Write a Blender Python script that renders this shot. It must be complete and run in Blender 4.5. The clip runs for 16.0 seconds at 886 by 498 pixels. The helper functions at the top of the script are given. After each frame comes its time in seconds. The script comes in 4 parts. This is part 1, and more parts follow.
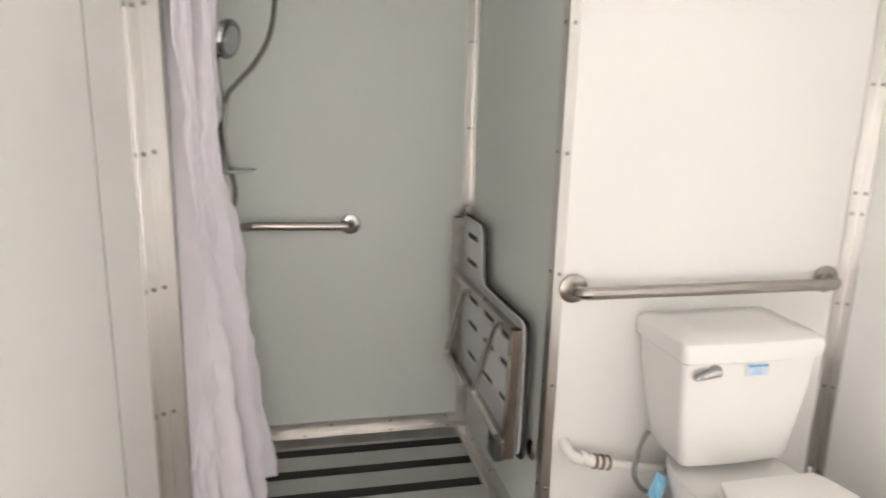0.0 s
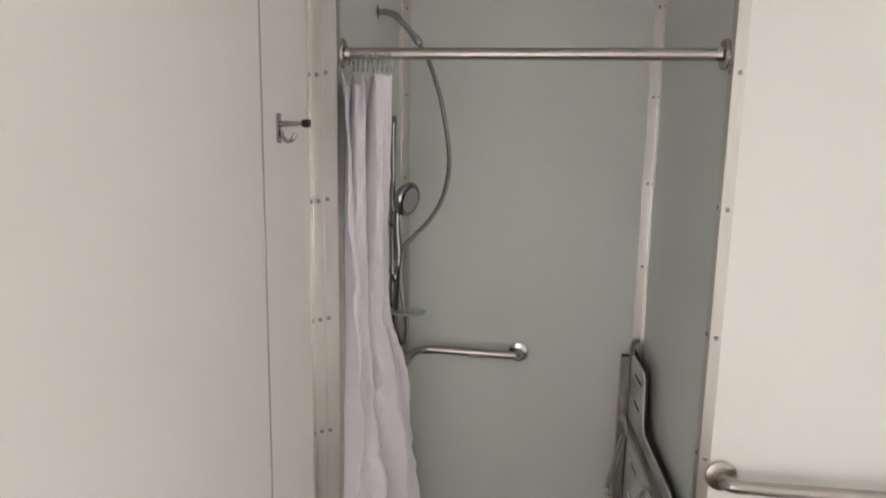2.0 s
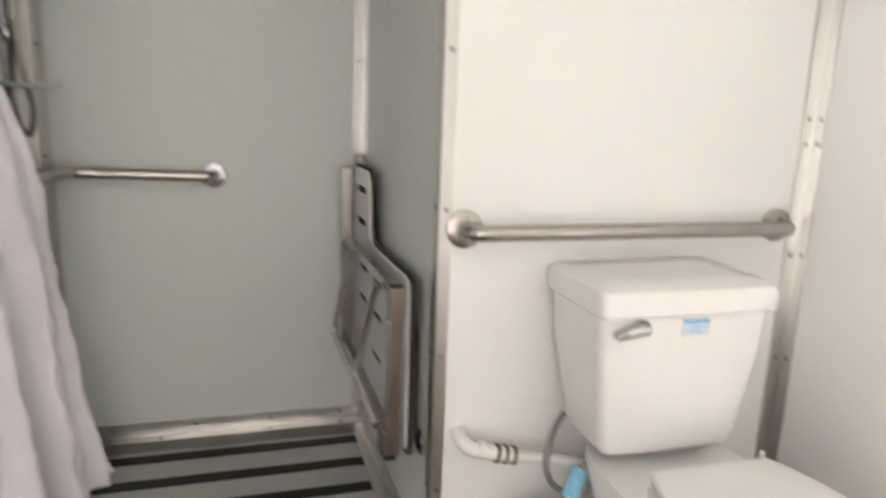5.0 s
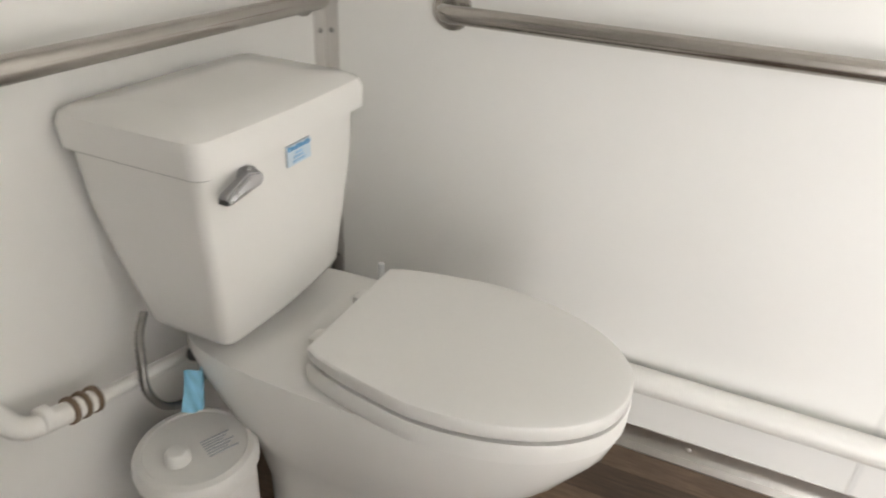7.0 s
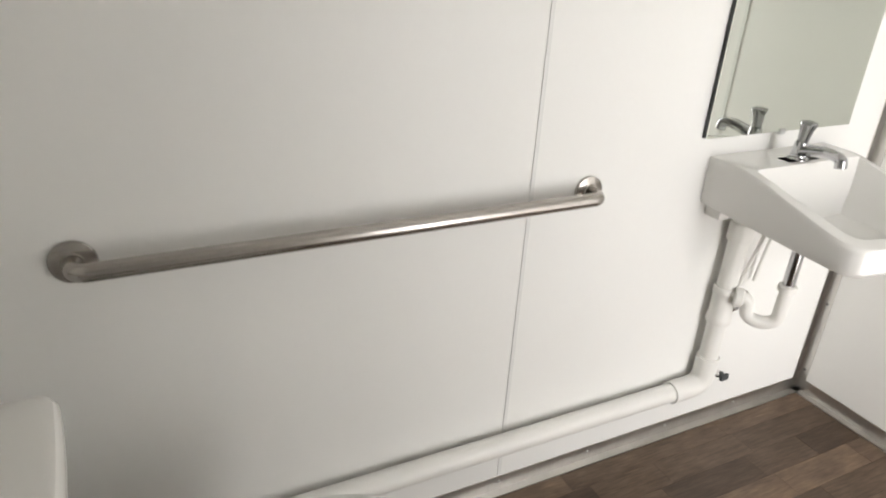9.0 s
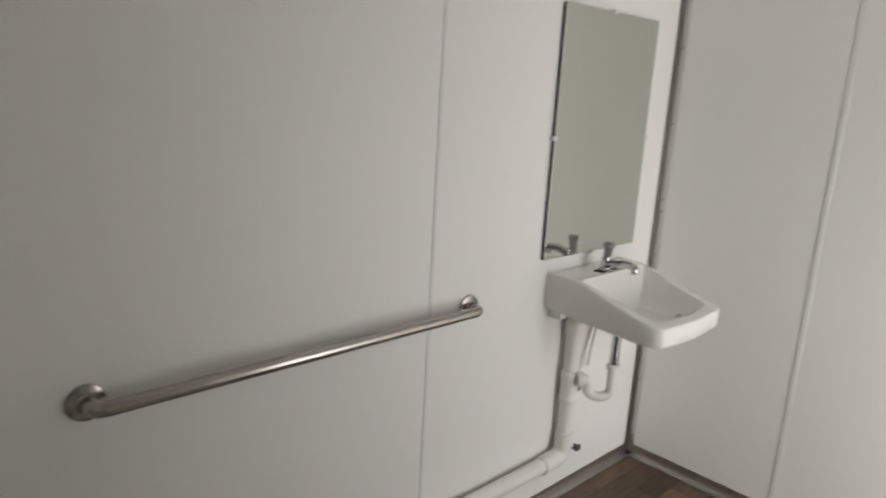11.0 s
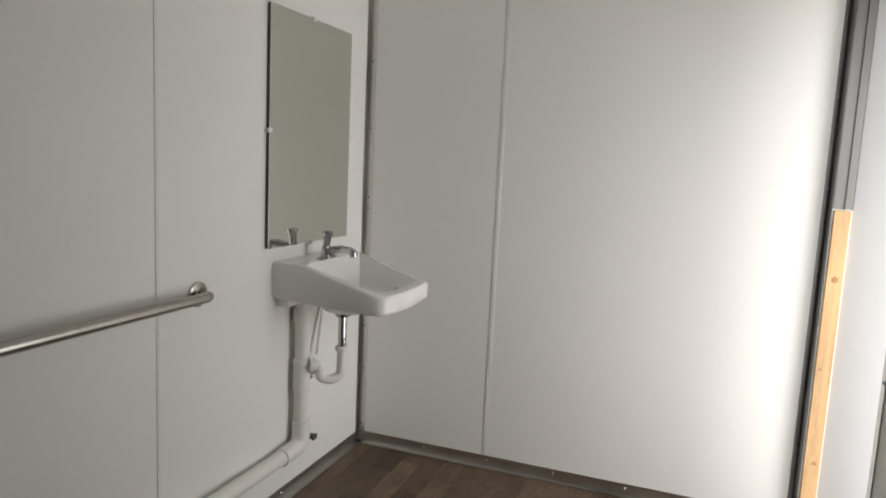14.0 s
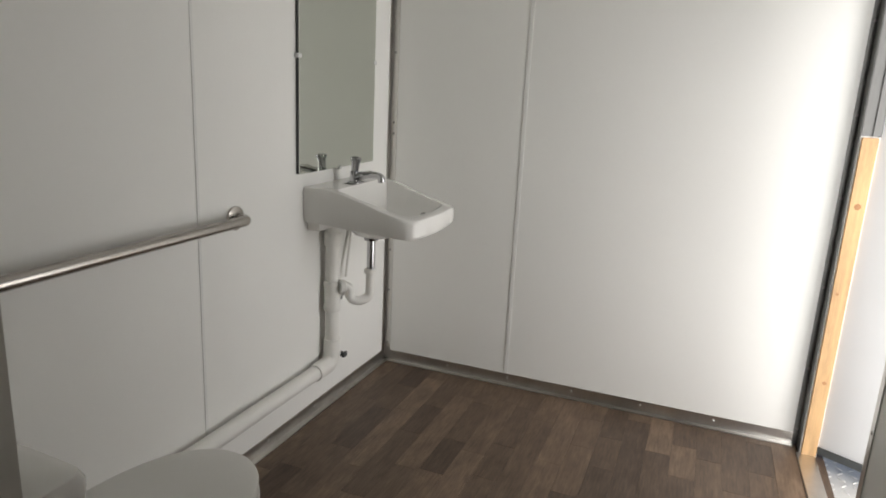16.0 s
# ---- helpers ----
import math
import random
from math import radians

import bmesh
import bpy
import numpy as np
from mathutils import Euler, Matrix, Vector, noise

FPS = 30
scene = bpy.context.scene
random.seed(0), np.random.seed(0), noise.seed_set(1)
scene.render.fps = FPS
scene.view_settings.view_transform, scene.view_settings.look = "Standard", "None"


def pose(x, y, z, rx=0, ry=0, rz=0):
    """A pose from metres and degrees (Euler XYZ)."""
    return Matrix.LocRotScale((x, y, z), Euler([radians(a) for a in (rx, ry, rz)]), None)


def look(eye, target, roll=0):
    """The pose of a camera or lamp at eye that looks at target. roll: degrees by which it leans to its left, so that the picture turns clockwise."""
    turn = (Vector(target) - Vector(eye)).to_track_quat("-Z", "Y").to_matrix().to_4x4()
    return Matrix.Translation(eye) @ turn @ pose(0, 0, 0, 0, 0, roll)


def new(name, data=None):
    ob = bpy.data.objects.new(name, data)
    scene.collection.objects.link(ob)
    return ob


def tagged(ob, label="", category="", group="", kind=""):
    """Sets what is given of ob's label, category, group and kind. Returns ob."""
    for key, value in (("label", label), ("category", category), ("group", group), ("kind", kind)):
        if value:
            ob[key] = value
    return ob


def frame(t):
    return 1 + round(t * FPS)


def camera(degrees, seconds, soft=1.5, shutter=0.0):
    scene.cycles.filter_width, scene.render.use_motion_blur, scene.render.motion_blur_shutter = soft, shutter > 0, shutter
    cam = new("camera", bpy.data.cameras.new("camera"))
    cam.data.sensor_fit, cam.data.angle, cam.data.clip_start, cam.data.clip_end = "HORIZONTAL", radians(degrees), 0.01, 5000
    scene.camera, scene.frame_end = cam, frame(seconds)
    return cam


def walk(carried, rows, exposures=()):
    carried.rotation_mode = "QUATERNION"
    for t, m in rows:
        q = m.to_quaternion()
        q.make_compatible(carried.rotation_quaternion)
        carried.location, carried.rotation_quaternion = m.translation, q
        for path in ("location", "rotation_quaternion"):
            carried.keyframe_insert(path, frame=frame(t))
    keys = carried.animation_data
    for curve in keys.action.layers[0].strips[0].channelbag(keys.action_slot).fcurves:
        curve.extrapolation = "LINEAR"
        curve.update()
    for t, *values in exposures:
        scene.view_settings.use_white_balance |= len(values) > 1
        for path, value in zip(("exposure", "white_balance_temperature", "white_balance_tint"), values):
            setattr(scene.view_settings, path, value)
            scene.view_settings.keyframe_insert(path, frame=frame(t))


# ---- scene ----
cam = camera(67.0, 16.0, soft=1.8, shutter=0.4)
PATH = [
    (0, (-1.551, -1.585, 1.387), (-1.133, 0.318, 0.936), 1.38),
    (0.5, (-1.417, -1.643, 1.433), (-1.417, 0.303, 0.971), 0.59),
    (1, (-1.382, -1.646, 1.543), (-1.536, 0.291, 1.070), 0.54),
    (1.5, (-1.367, -1.636, 1.649), (-1.572, 0.306, 1.218), 0.78),
    (2, (-1.351, -1.637, 1.727), (-1.603, 0.318, 1.387), 1.01),
    (2.5, (-1.337, -1.634, 1.742), (-1.626, 0.332, 1.512), 1.16),
    (3, (-1.328, -1.636, 1.668), (-1.641, 0.334, 1.521), 1.30),
    (3.5, (-1.324, -1.569, 1.546), (-1.638, 0.403, 1.436), 1.51),
    (4, (-1.343, -1.488, 1.408), (-1.515, 0.502, 1.299), 1.86),
    (4.5, (-1.359, -1.427, 1.284), (-1.138, 0.546, 1.042), 1.96),
    (5, (-1.275, -1.287, 1.134), (-0.720, 0.592, 0.728), 2.03),
    (5.2, (-1.229, -1.271, 1.081), (-0.564, 0.558, 0.617), 1.53),
    (7.3, (-1.231, -0.761, 1.134), (0.447, -0.328, 0.136), 3.30),
    (7.5, (-1.251, -0.739, 1.175), (0.464, -0.468, 0.183), 2.68),
    (8, (-1.256, -0.635, 1.241), (0.501, -0.840, 0.309), 3.09),
    (8.5, (-1.209, -0.472, 1.324), (0.466, -1.123, 0.445), 3.32),
    (8.7, (-1.190, -0.436, 1.374), (0.437, -1.192, 0.491), 3.35),
    (10.8, (-1.339, 0.033, 1.541), (0.134, -1.216, 1.022), 3.10),
    (11, (-1.371, 0.060, 1.538), (0.030, -1.293, 1.082), 3.25),
    (11.5, (-1.363, 0.078, 1.538), (-0.144, -1.465, 1.176), 2.97),
    (12, (-1.379, 0.120, 1.531), (-0.327, -1.557, 1.245), 2.82),
    (12.5, (-1.398, 0.163, 1.494), (-0.489, -1.602, 1.254), 2.80),
    (13, (-1.418, 0.211, 1.435), (-0.634, -1.615, 1.215), 2.67),
    (13.5, (-1.411, 0.230, 1.375), (-0.706, -1.629, 1.159), 2.75),
    (14, (-1.398, 0.239, 1.329), (-0.709, -1.621, 1.072), 2.69),
    (14.5, (-1.377, 0.272, 1.309), (-0.703, -1.580, 0.968), 2.85),
    (15, (-1.366, 0.293, 1.302), (-0.689, -1.544, 0.892), 2.73),
    (15.5, (-1.373, 0.301, 1.314), (-0.684, -1.521, 0.858), 2.73),
    (16, (-1.371, 0.311, 1.336), (-0.670, -1.500, 0.859), 2.82),
]
EXPOSURES = [(0, 1.58, 6680, 17), (0.5, 1.48, 6660, 17), (1.5, 1.46, 6640, 16), (2, 1.11, 6640, 16), (2.5, 1.16, 6640, 17), (3, 1.26, 6660, 17), (3.5, 1.21, 6660, 17), (4, 1.26, 6660, 16), (4.5, 1.34, 6660, 16), (5.2, 1.54, 6680, 16),
             (7.5, 0.88, 6600, 12), (8.7, 0.60, 6600, 12), (10.8, -0.08, 6600, 12), (11, -0.25, 6600, 12), (11.5, -0.78, 6620, 13), (12, -0.72, 6620, 12), (12.5, -0.68, 6610, 12), (13.5, -0.6, 6600, 11), (14.5, -0.52, 6610, 11), (16, -0.46, 6610, 11)]
walk(cam, [(t, look(eye, target, roll)) for t, eye, target, roll in PATH], EXPOSURES)

# ---- light ----
world = bpy.data.worlds.new("sky")
scene.world = world
world.use_nodes = True
wn = world.node_tree
sky = wn.nodes.new("ShaderNodeTexSky")
sky.sky_type, sky.sun_disc = "NISHITA", False
sky.sun_elevation, sky.sun_rotation = radians(42), radians(308)
wn.links.new(sky.outputs[0], wn.nodes["Background"].inputs[0])
wn.nodes["Background"].inputs[1].default_value = 0.12
sun = new("sun", bpy.data.lights.new("sun", "SUN"))
sun.data.energy, sun.data.angle, sun.data.color = 0.5, radians(60), (1, 0.97, 0.93)
sun.matrix_world = look((-7, 5.5, 8), (0, 0, 0))
day = new("door_daylight", bpy.data.lights.new("door_daylight", "AREA"))
day.data.shape, day.data.size, day.data.size_y = "RECTANGLE", 0.34, 1.9
day.data.energy, day.data.color = 22, (1.0, 0.985, 0.96)
day.matrix_world = look((-2.20, -0.80, 1.05), (-2.22, -2.2, 0.9))

low = new("door_skylight", bpy.data.lights.new("door_skylight", "AREA"))
low.data.shape, low.data.size, low.data.size_y = "RECTANGLE", 0.58, 1.8
low.data.energy, low.data.color = 28, (1.0, 0.985, 0.96)
low.matrix_world = look((-2.32, -1.79, 0.95), (0.0, -1.95, 0.95))

# ---- materials ----
def material(name, colour, rough=0.5, metal=0.0, vary=0.06, scale=6.0, bump=0.0, fine=120.0, stretch=(1, 1, 1), random_value=0.0):
    m = bpy.data.materials.new(name)
    m.use_nodes = True
    nt = m.node_tree
    b = nt.nodes["Principled BSDF"]
    tc = nt.nodes.new("ShaderNodeTexCoord")
    mp = nt.nodes.new("ShaderNodeMapping")
    mp.inputs["Scale"].default_value = stretch
    nt.links.new(tc.outputs["Object"], mp.inputs[0])
    n1 = nt.nodes.new("ShaderNodeTexNoise")
    n1.inputs["Scale"].default_value, n1.inputs["Detail"].default_value = scale, 5
    n2 = nt.nodes.new("ShaderNodeTexNoise")
    n2.inputs["Scale"].default_value, n2.inputs["Detail"].default_value = fine, 3
    nt.links.new(mp.outputs[0], n1.inputs[0])
    nt.links.new(mp.outputs[0], n2.inputs[0])
    mix = nt.nodes.new("ShaderNodeMath")
    mix.operation = "MULTIPLY_ADD"
    mix.inputs[1].default_value = 0.4
    nt.links.new(n2.outputs[0], mix.inputs[0])
    nt.links.new(n1.outputs[0], mix.inputs[2])
    ramp = nt.nodes.new("ShaderNodeValToRGB")
    c0 = [max(0, c * (1 - vary)) for c in colour]
    c1 = [min(1, c * (1 + vary)) for c in colour]
    ramp.color_ramp.elements[0].position, ramp.color_ramp.elements[1].position = 0.35, 1.05
    ramp.color_ramp.elements[0].color, ramp.color_ramp.elements[1].color = (*c0, 1), (*c1, 1)
    nt.links.new(mix.outputs[0], ramp.inputs[0])
    out = ramp.outputs[0]
    if random_value:
        info = nt.nodes.new("ShaderNodeObjectInfo")
        mr = nt.nodes.new("ShaderNodeMapRange")
        mr.inputs["To Min"].default_value, mr.inputs["To Max"].default_value = 1 - random_value, 1 + random_value
        nt.links.new(info.outputs["Random"], mr.inputs[0])
        hsv = nt.nodes.new("ShaderNodeHueSaturation")
        nt.links.new(mr.outputs[0], hsv.inputs["Value"])
        nt.links.new(out, hsv.inputs["Color"])
        out = hsv.outputs[0]
    nt.links.new(out, b.inputs["Base Color"])
    rr = nt.nodes.new("ShaderNodeMapRange")
    rr.inputs["To Min"].default_value, rr.inputs["To Max"].default_value = max(0.02, rough * 0.85), min(1, rough * 1.2)
    nt.links.new(n1.outputs[0], rr.inputs[0])
    nt.links.new(rr.outputs[0], b.inputs["Roughness"])
    b.inputs["Metallic"].default_value = metal
    if bump:
        bp = nt.nodes.new("ShaderNodeBump")
        bp.inputs["Strength"].default_value, bp.inputs["Distance"].default_value = bump, 0.002
        nt.links.new(n2.outputs[0], bp.inputs["Height"])
        nt.links.new(bp.outputs[0], b.inputs["Normal"])
    return m


def wood_floor(name):
    """Printed oak look: long grain, cloudy patches and a tone of its own for each plank."""
    m = bpy.data.materials.new(name)
    m.use_nodes = True
    nt = m.node_tree
    b = nt.nodes["Principled BSDF"]
    tc, info = nt.nodes.new("ShaderNodeTexCoord"), nt.nodes.new("ShaderNodeObjectInfo")
    shift = nt.nodes.new("ShaderNodeVectorMath")
    shift.operation = "MULTIPLY_ADD"
    shift.inputs[1].default_value = (37, 53, 11)
    nt.links.new(info.outputs["Random"], shift.inputs[0])
    nt.links.new(tc.outputs["Object"], shift.inputs[2])

    def noise_at(scale, stretch, detail, rough=0.6):
        mp, n = nt.nodes.new("ShaderNodeMapping"), nt.nodes.new("ShaderNodeTexNoise")
        mp.inputs["Scale"].default_value = stretch
        n.inputs["Scale"].default_value, n.inputs["Detail"].default_value, n.inputs["Roughness"].default_value = scale, detail, rough
        nt.links.new(shift.outputs[0], mp.inputs[0])
        nt.links.new(mp.outputs[0], n.inputs[0])
        return n.outputs[0]

    def ramp(source, stops):
        r = nt.nodes.new("ShaderNodeValToRGB")
        r.color_ramp.elements[0].position, r.color_ramp.elements[0].color = stops[0][0], (*stops[0][1], 1)
        r.color_ramp.elements[1].position, r.color_ramp.elements[1].color = stops[1][0], (*stops[1][1], 1)
        nt.links.new(source, r.inputs[0])
        return r.outputs[0]

    def times(a, c):
        mx = nt.nodes.new("ShaderNodeMix")
        mx.data_type, mx.blend_type = "RGBA", "MULTIPLY"
        mx.inputs[0].default_value = 1.0
        nt.links.new(a, mx.inputs[6])
        nt.links.new(c, mx.inputs[7])
        return mx.outputs[2]

    grain = noise_at(22, (6, 0.55, 1), 6, 0.7)
    cloud = noise_at(9, (2.0, 0.8, 1), 3)
    tone = ramp(info.outputs["Random"], ((0.0, (0.078, 0.051, 0.034)), (1.0, (0.175, 0.120, 0.080))))
    col = times(times(tone, ramp(grain, ((0.32, (0.62, 0.60, 0.58)), (0.72, (1.30, 1.28, 1.26))))), ramp(cloud, ((0.3, (0.72, 0.70, 0.68)), (0.75, (1.22, 1.22, 1.22)))))
    nt.links.new(col, b.inputs["Base Color"])
    b.inputs["Roughness"].default_value = 0.5
    bp = nt.nodes.new("ShaderNodeBump")
    bp.inputs["Strength"].default_value, bp.inputs["Distance"].default_value = 0.08, 0.002
    nt.links.new(grain, bp.inputs["Height"])
    nt.links.new(bp.outputs[0], b.inputs["Normal"])
    return m


PANEL = material("panel_white", (0.86, 0.855, 0.825), 0.45, vary=0.015, scale=1.5, bump=0.02, fine=60)
PAN = material("shower_pan", (0.43, 0.44, 0.42), 0.5, vary=0.12, scale=5, bump=0.05, fine=90)
SHOWER = material("panel_shower", (0.66, 0.695, 0.66), 0.4, vary=0.015, scale=1.5, bump=0.02, fine=60)
ALU = material("aluminium", (0.60, 0.585, 0.56), 0.30, 1.0, vary=0.12, scale=9, fine=90, stretch=(1, 1, 0.15), bump=0.03)
SEAM = material("seam_batten", (0.78, 0.78, 0.755), 0.5, vary=0.03)
STEEL = material("brushed_steel", (0.43, 0.405, 0.375), 0.24, 1.0, vary=0.08, scale=20, fine=200)
LEGSTEEL = material("leg_steel", (0.66, 0.64, 0.60), 0.22, 1.0, vary=0.06, scale=20, fine=200)
CHROME = material("chrome", (0.52, 0.52, 0.53), 0.10, 1.0, vary=0.04)
CERAMIC = material("white_ceramic", (0.83, 0.82, 0.79), 0.12, vary=0.01)
PLASTIC = material("white_plastic", (0.80, 0.79, 0.76), 0.35, vary=0.02)
PVC = material("pvc_pipe", (0.82, 0.81, 0.77), 0.4, vary=0.03)
CURTAIN = material("curtain_cloth", (0.80, 0.77, 0.825), 0.7, vary=0.03, scale=14, bump=0.7, fine=34)
BLACK = material("black_rubber", (0.02, 0.02, 0.02), 0.7, vary=0.2, bump=0.2)
SEATP = material("seat_phenolic", (0.70, 0.71, 0.71), 0.4, vary=0.02)
BLUE = material("blue_tag", (0.20, 0.48, 0.68), 0.5, vary=0.55, scale=14, fine=60, stretch=(5, 1, 0.6))
BLUEPRINT = material("blue_print", (0.13, 0.36, 0.62), 0.5, vary=0.2, scale=200)
BROWN = material("hose_clamp", (0.22, 0.16, 0.11), 0.45, 0.5)
WOOD = material("pine_stud", (0.56, 0.35, 0.17), 0.6, vary=0.36, scale=7, fine=60, stretch=(6, 6, 0.5), bump=0.1)
PLANK = wood_floor("vinyl_plank")
SUBFLOOR = material("subfloor", (0.08, 0.055, 0.04), 0.6)
KNOT = material("pine_knot", (0.36, 0.18, 0.075), 0.6, vary=0.3, scale=60)
DARK = material("dark_gasket", (0.06, 0.065, 0.065), 0.6)
PLATE = material("checker_plate", (0.62, 0.61, 0.59), 0.55, 0.35, bump=0.3, fine=40)
GROUND = material("gravel_ground", (0.33, 0.31, 0.28), 0.9, vary=0.3, scale=4, bump=0.5)
LABELW = material("label_paper", (0.58, 0.69, 0.78), 0.5)
# chrome again, with dark reflections put into its base colour
CHROMEDARKREFL = material("dark_reflection_chrome", (0.36, 0.36, 0.37), 0.12, 1.0, vary=0.1, scale=30)
HOSE = material("hose_steel", (0.24, 0.235, 0.22), 0.3, 1.0, vary=0.15, scale=60)
SEAMGREY = material("seam_shadow", (0.42, 0.42, 0.41), 0.6)
# dark fittings, and the door post with its shade put into the colour
DARKSHADEMETAL = material("dark_and_shade_metal", (0.16, 0.16, 0.155), 0.45, 0.6, vary=0.2, scale=12, stretch=(1, 1, 0.2))
DOORW = material("door_paint", (0.78, 0.79, 0.80), 0.45, vary=0.02)
PALEBLUE = material("pale_blue_print", (0.34, 0.55, 0.74), 0.5, vary=0.1, scale=60)
GREYPRINT = material("faded_print", (0.50, 0.51, 0.53), 0.6)
GREYPLASTIC = material("grey_plastic", (0.35, 0.36, 0.36), 0.4)
GLASSY = material("clear_plastic", (0.55, 0.60, 0.60), 0.15, vary=0.02)
CLEARP = material("clip_plastic", (0.75, 0.76, 0.75), 0.2, vary=0.02)
MIRROR = material("mirror_silver", (0.76, 0.79, 0.73), 0.02, 1.0, vary=0.005)


# ---- builders ----
def empty(name, m, label="", category="", group="", kind=""):
    ob = new(name)
    ob.empty_display_size = 0.05
    ob.matrix_world = m
    return tagged(ob, label, category, group, kind)


def part(name, bm, mat, parent=None, label="", smooth=True):
    me = bpy.data.meshes.new(name)
    bm.normal_update()
    bm.to_mesh(me)
    bm.free()
    me.materials.append(mat)
    if smooth:
        me.polygons.foreach_set("use_smooth", [True] * len(me.polygons))
        me.set_sharp_from_angle(angle=radians(38))
    ob = new(name, me)
    if parent:
        ob.parent = parent
    return tagged(ob, label)


def box(x0, x1, y0, y1, z0, z1, bevel=0.0, seg=2, bm=None):
    bm = bm or bmesh.new()
    m = Matrix.LocRotScale(((x0 + x1) / 2, (y0 + y1) / 2, (z0 + z1) / 2), None, (abs(x1 - x0), abs(y1 - y0), abs(z1 - z0)))
    vs = bmesh.ops.create_cube(bm, size=1, matrix=m)["verts"]
    if bevel:
        es = list({e for v in vs for e in v.link_edges})
        bmesh.ops.bevel(bm, geom=es, offset=bevel, segments=seg, profile=0.5, affect="EDGES")
    return bm


def prism(pts, z0, z1, bm=None):
    """An upright block over the plan polygon pts (counter-clockwise)."""
    bm = bm or bmesh.new()
    lo = [bm.verts.new((x, y, z0)) for x, y in pts]
    hi = [bm.verts.new((x, y, z1)) for x, y in pts]
    n = len(pts)
    bm.faces.new(lo[::-1])
    bm.faces.new(hi)
    for i in range(n):
        bm.faces.new((lo[i], lo[(i + 1) % n], hi[(i + 1) % n], hi[i]))
    return bm


def rounded(path, radius, steps=6):
    """A path of points with its corners turned into arcs."""
    p = [Vector(q) for q in path]
    out = [p[0]]
    for a, b, c in zip(p, p[1:], p[2:]):
        r = min(radius, (b - a).length * 0.49, (c - b).length * 0.49)
        s, e = b + (a - b).normalized() * r, b + (c - b).normalized() * r
        for i in range(steps + 1):
            u = i / steps
            out.append(s * (1 - u) ** 2 + b * 2 * u * (1 - u) + e * u ** 2)
    return out + [p[-1]]


def tube(path, r, seg=14, bm=None, caps=True):
    """A round bar along a path; r is one radius or one a point."""
    bm = bm or bmesh.new()
    p = [Vector(q) for q in path]
    rs = r if hasattr(r, "__len__") else [r] * len(p)
    rings, side = [], None
    for i, q in enumerate(p):
        d = (p[min(i + 1, len(p) - 1)] - p[max(i - 1, 0)]).normalized()
        if side is None:
            side = d.orthogonal().normalized()
        side = (side - d * side.dot(d)).normalized()
        up = d.cross(side)
        rings.append([bm.verts.new(q + (side * math.cos(a) + up * math.sin(a)) * rs[i]) for a in (2 * math.pi * k / seg for k in range(seg))])
    for a, b in zip(rings, rings[1:]):
        for k in range(seg):
            bm.faces.new((a[k], a[(k + 1) % seg], b[(k + 1) % seg], b[k]))
    if caps:
        bm.faces.new(rings[0][::-1])
        bm.faces.new(rings[-1])
    return bm


def spline(pts, n=8):
    """A smooth curve through points."""
    p = [Vector(q) for q in pts]
    p = [p[0] * 2 - p[1]] + p + [p[-1] * 2 - p[-2]]
    out = []
    for a, b, c, d in zip(p, p[1:], p[2:], p[3:]):
        for i in range(n):
            t = i / n
            out.append(0.5 * (2 * b + (c - a) * t + (2 * a - 5 * b + 4 * c - d) * t * t + (3 * b - a - 3 * c + d) * t ** 3))
    return out + [p[-2]]


def lathe(profile, seg=24, m=None, bm=None):
    """A turned body about z from (radius, height) pairs, placed by m."""
    bm = bm or bmesh.new()
    m = m or Matrix()
    rings = [[bm.verts.new(m @ Vector((max(r, 1e-4) * math.cos(a), max(r, 1e-4) * math.sin(a), z))) for a in (2 * math.pi * k / seg for k in range(seg))] for r, z in profile]
    for a, b in zip(rings, rings[1:]):
        for k in range(seg):
            bm.faces.new((a[k], a[(k + 1) % seg], b[(k + 1) % seg], b[k]))
    bm.faces.new(rings[0][::-1])
    bm.faces.new(rings[-1])
    return bm


def loft(rings, bm=None, cap0=True, cap1=True):
    """A skin over closed rings of equal length."""
    bm = bm or bmesh.new()
    rr = [[bm.verts.new(q) for q in ring] for ring in rings]
    n = len(rr[0])
    for a, b in zip(rr, rr[1:]):
        for k in range(n):
            bm.faces.new((a[k], a[(k + 1) % n], b[(k + 1) % n], b[k]))
    if cap0:
        bm.faces.new(rr[0][::-1])
    if cap1:
        bm.faces.new(rr[-1])
    return bm


def turned(axis, at):
    """The pose whose z points along axis."""
    return Matrix.Translation(at) @ Vector(axis).to_track_quat("Z", "Y").to_matrix().to_4x4()


# ---- the room: walls ----
YS, H = -2.489, 2.45                       # south wall, ceiling; the toilet wall is y = 0, the east wall x = 0
XO, XR, XRB, YB, XL = -1.833, -0.904, -0.928, 0.791, -1.824   # shower: opening, right wall at its two ends, back wall, left wall at the back
XW0, XW1 = -1.899, -1.850                  # west wall at its two ends
ZS = 0.080                                 # the raised shower floor
DOOR0, DOOR1, DOORH = -2.421, -1.62, 2.02  # door opening along the west wall
T = 0.06


def west(y):
    return XW0 + (XW1 - XW0) * (y / YS)


def wall(name, pts, label, z0=-0.05, z1=H, mat=None):
    return tagged(part(name, prism(pts, z0, z1), mat or PANEL, smooth=False), label, "wall", kind="structure")


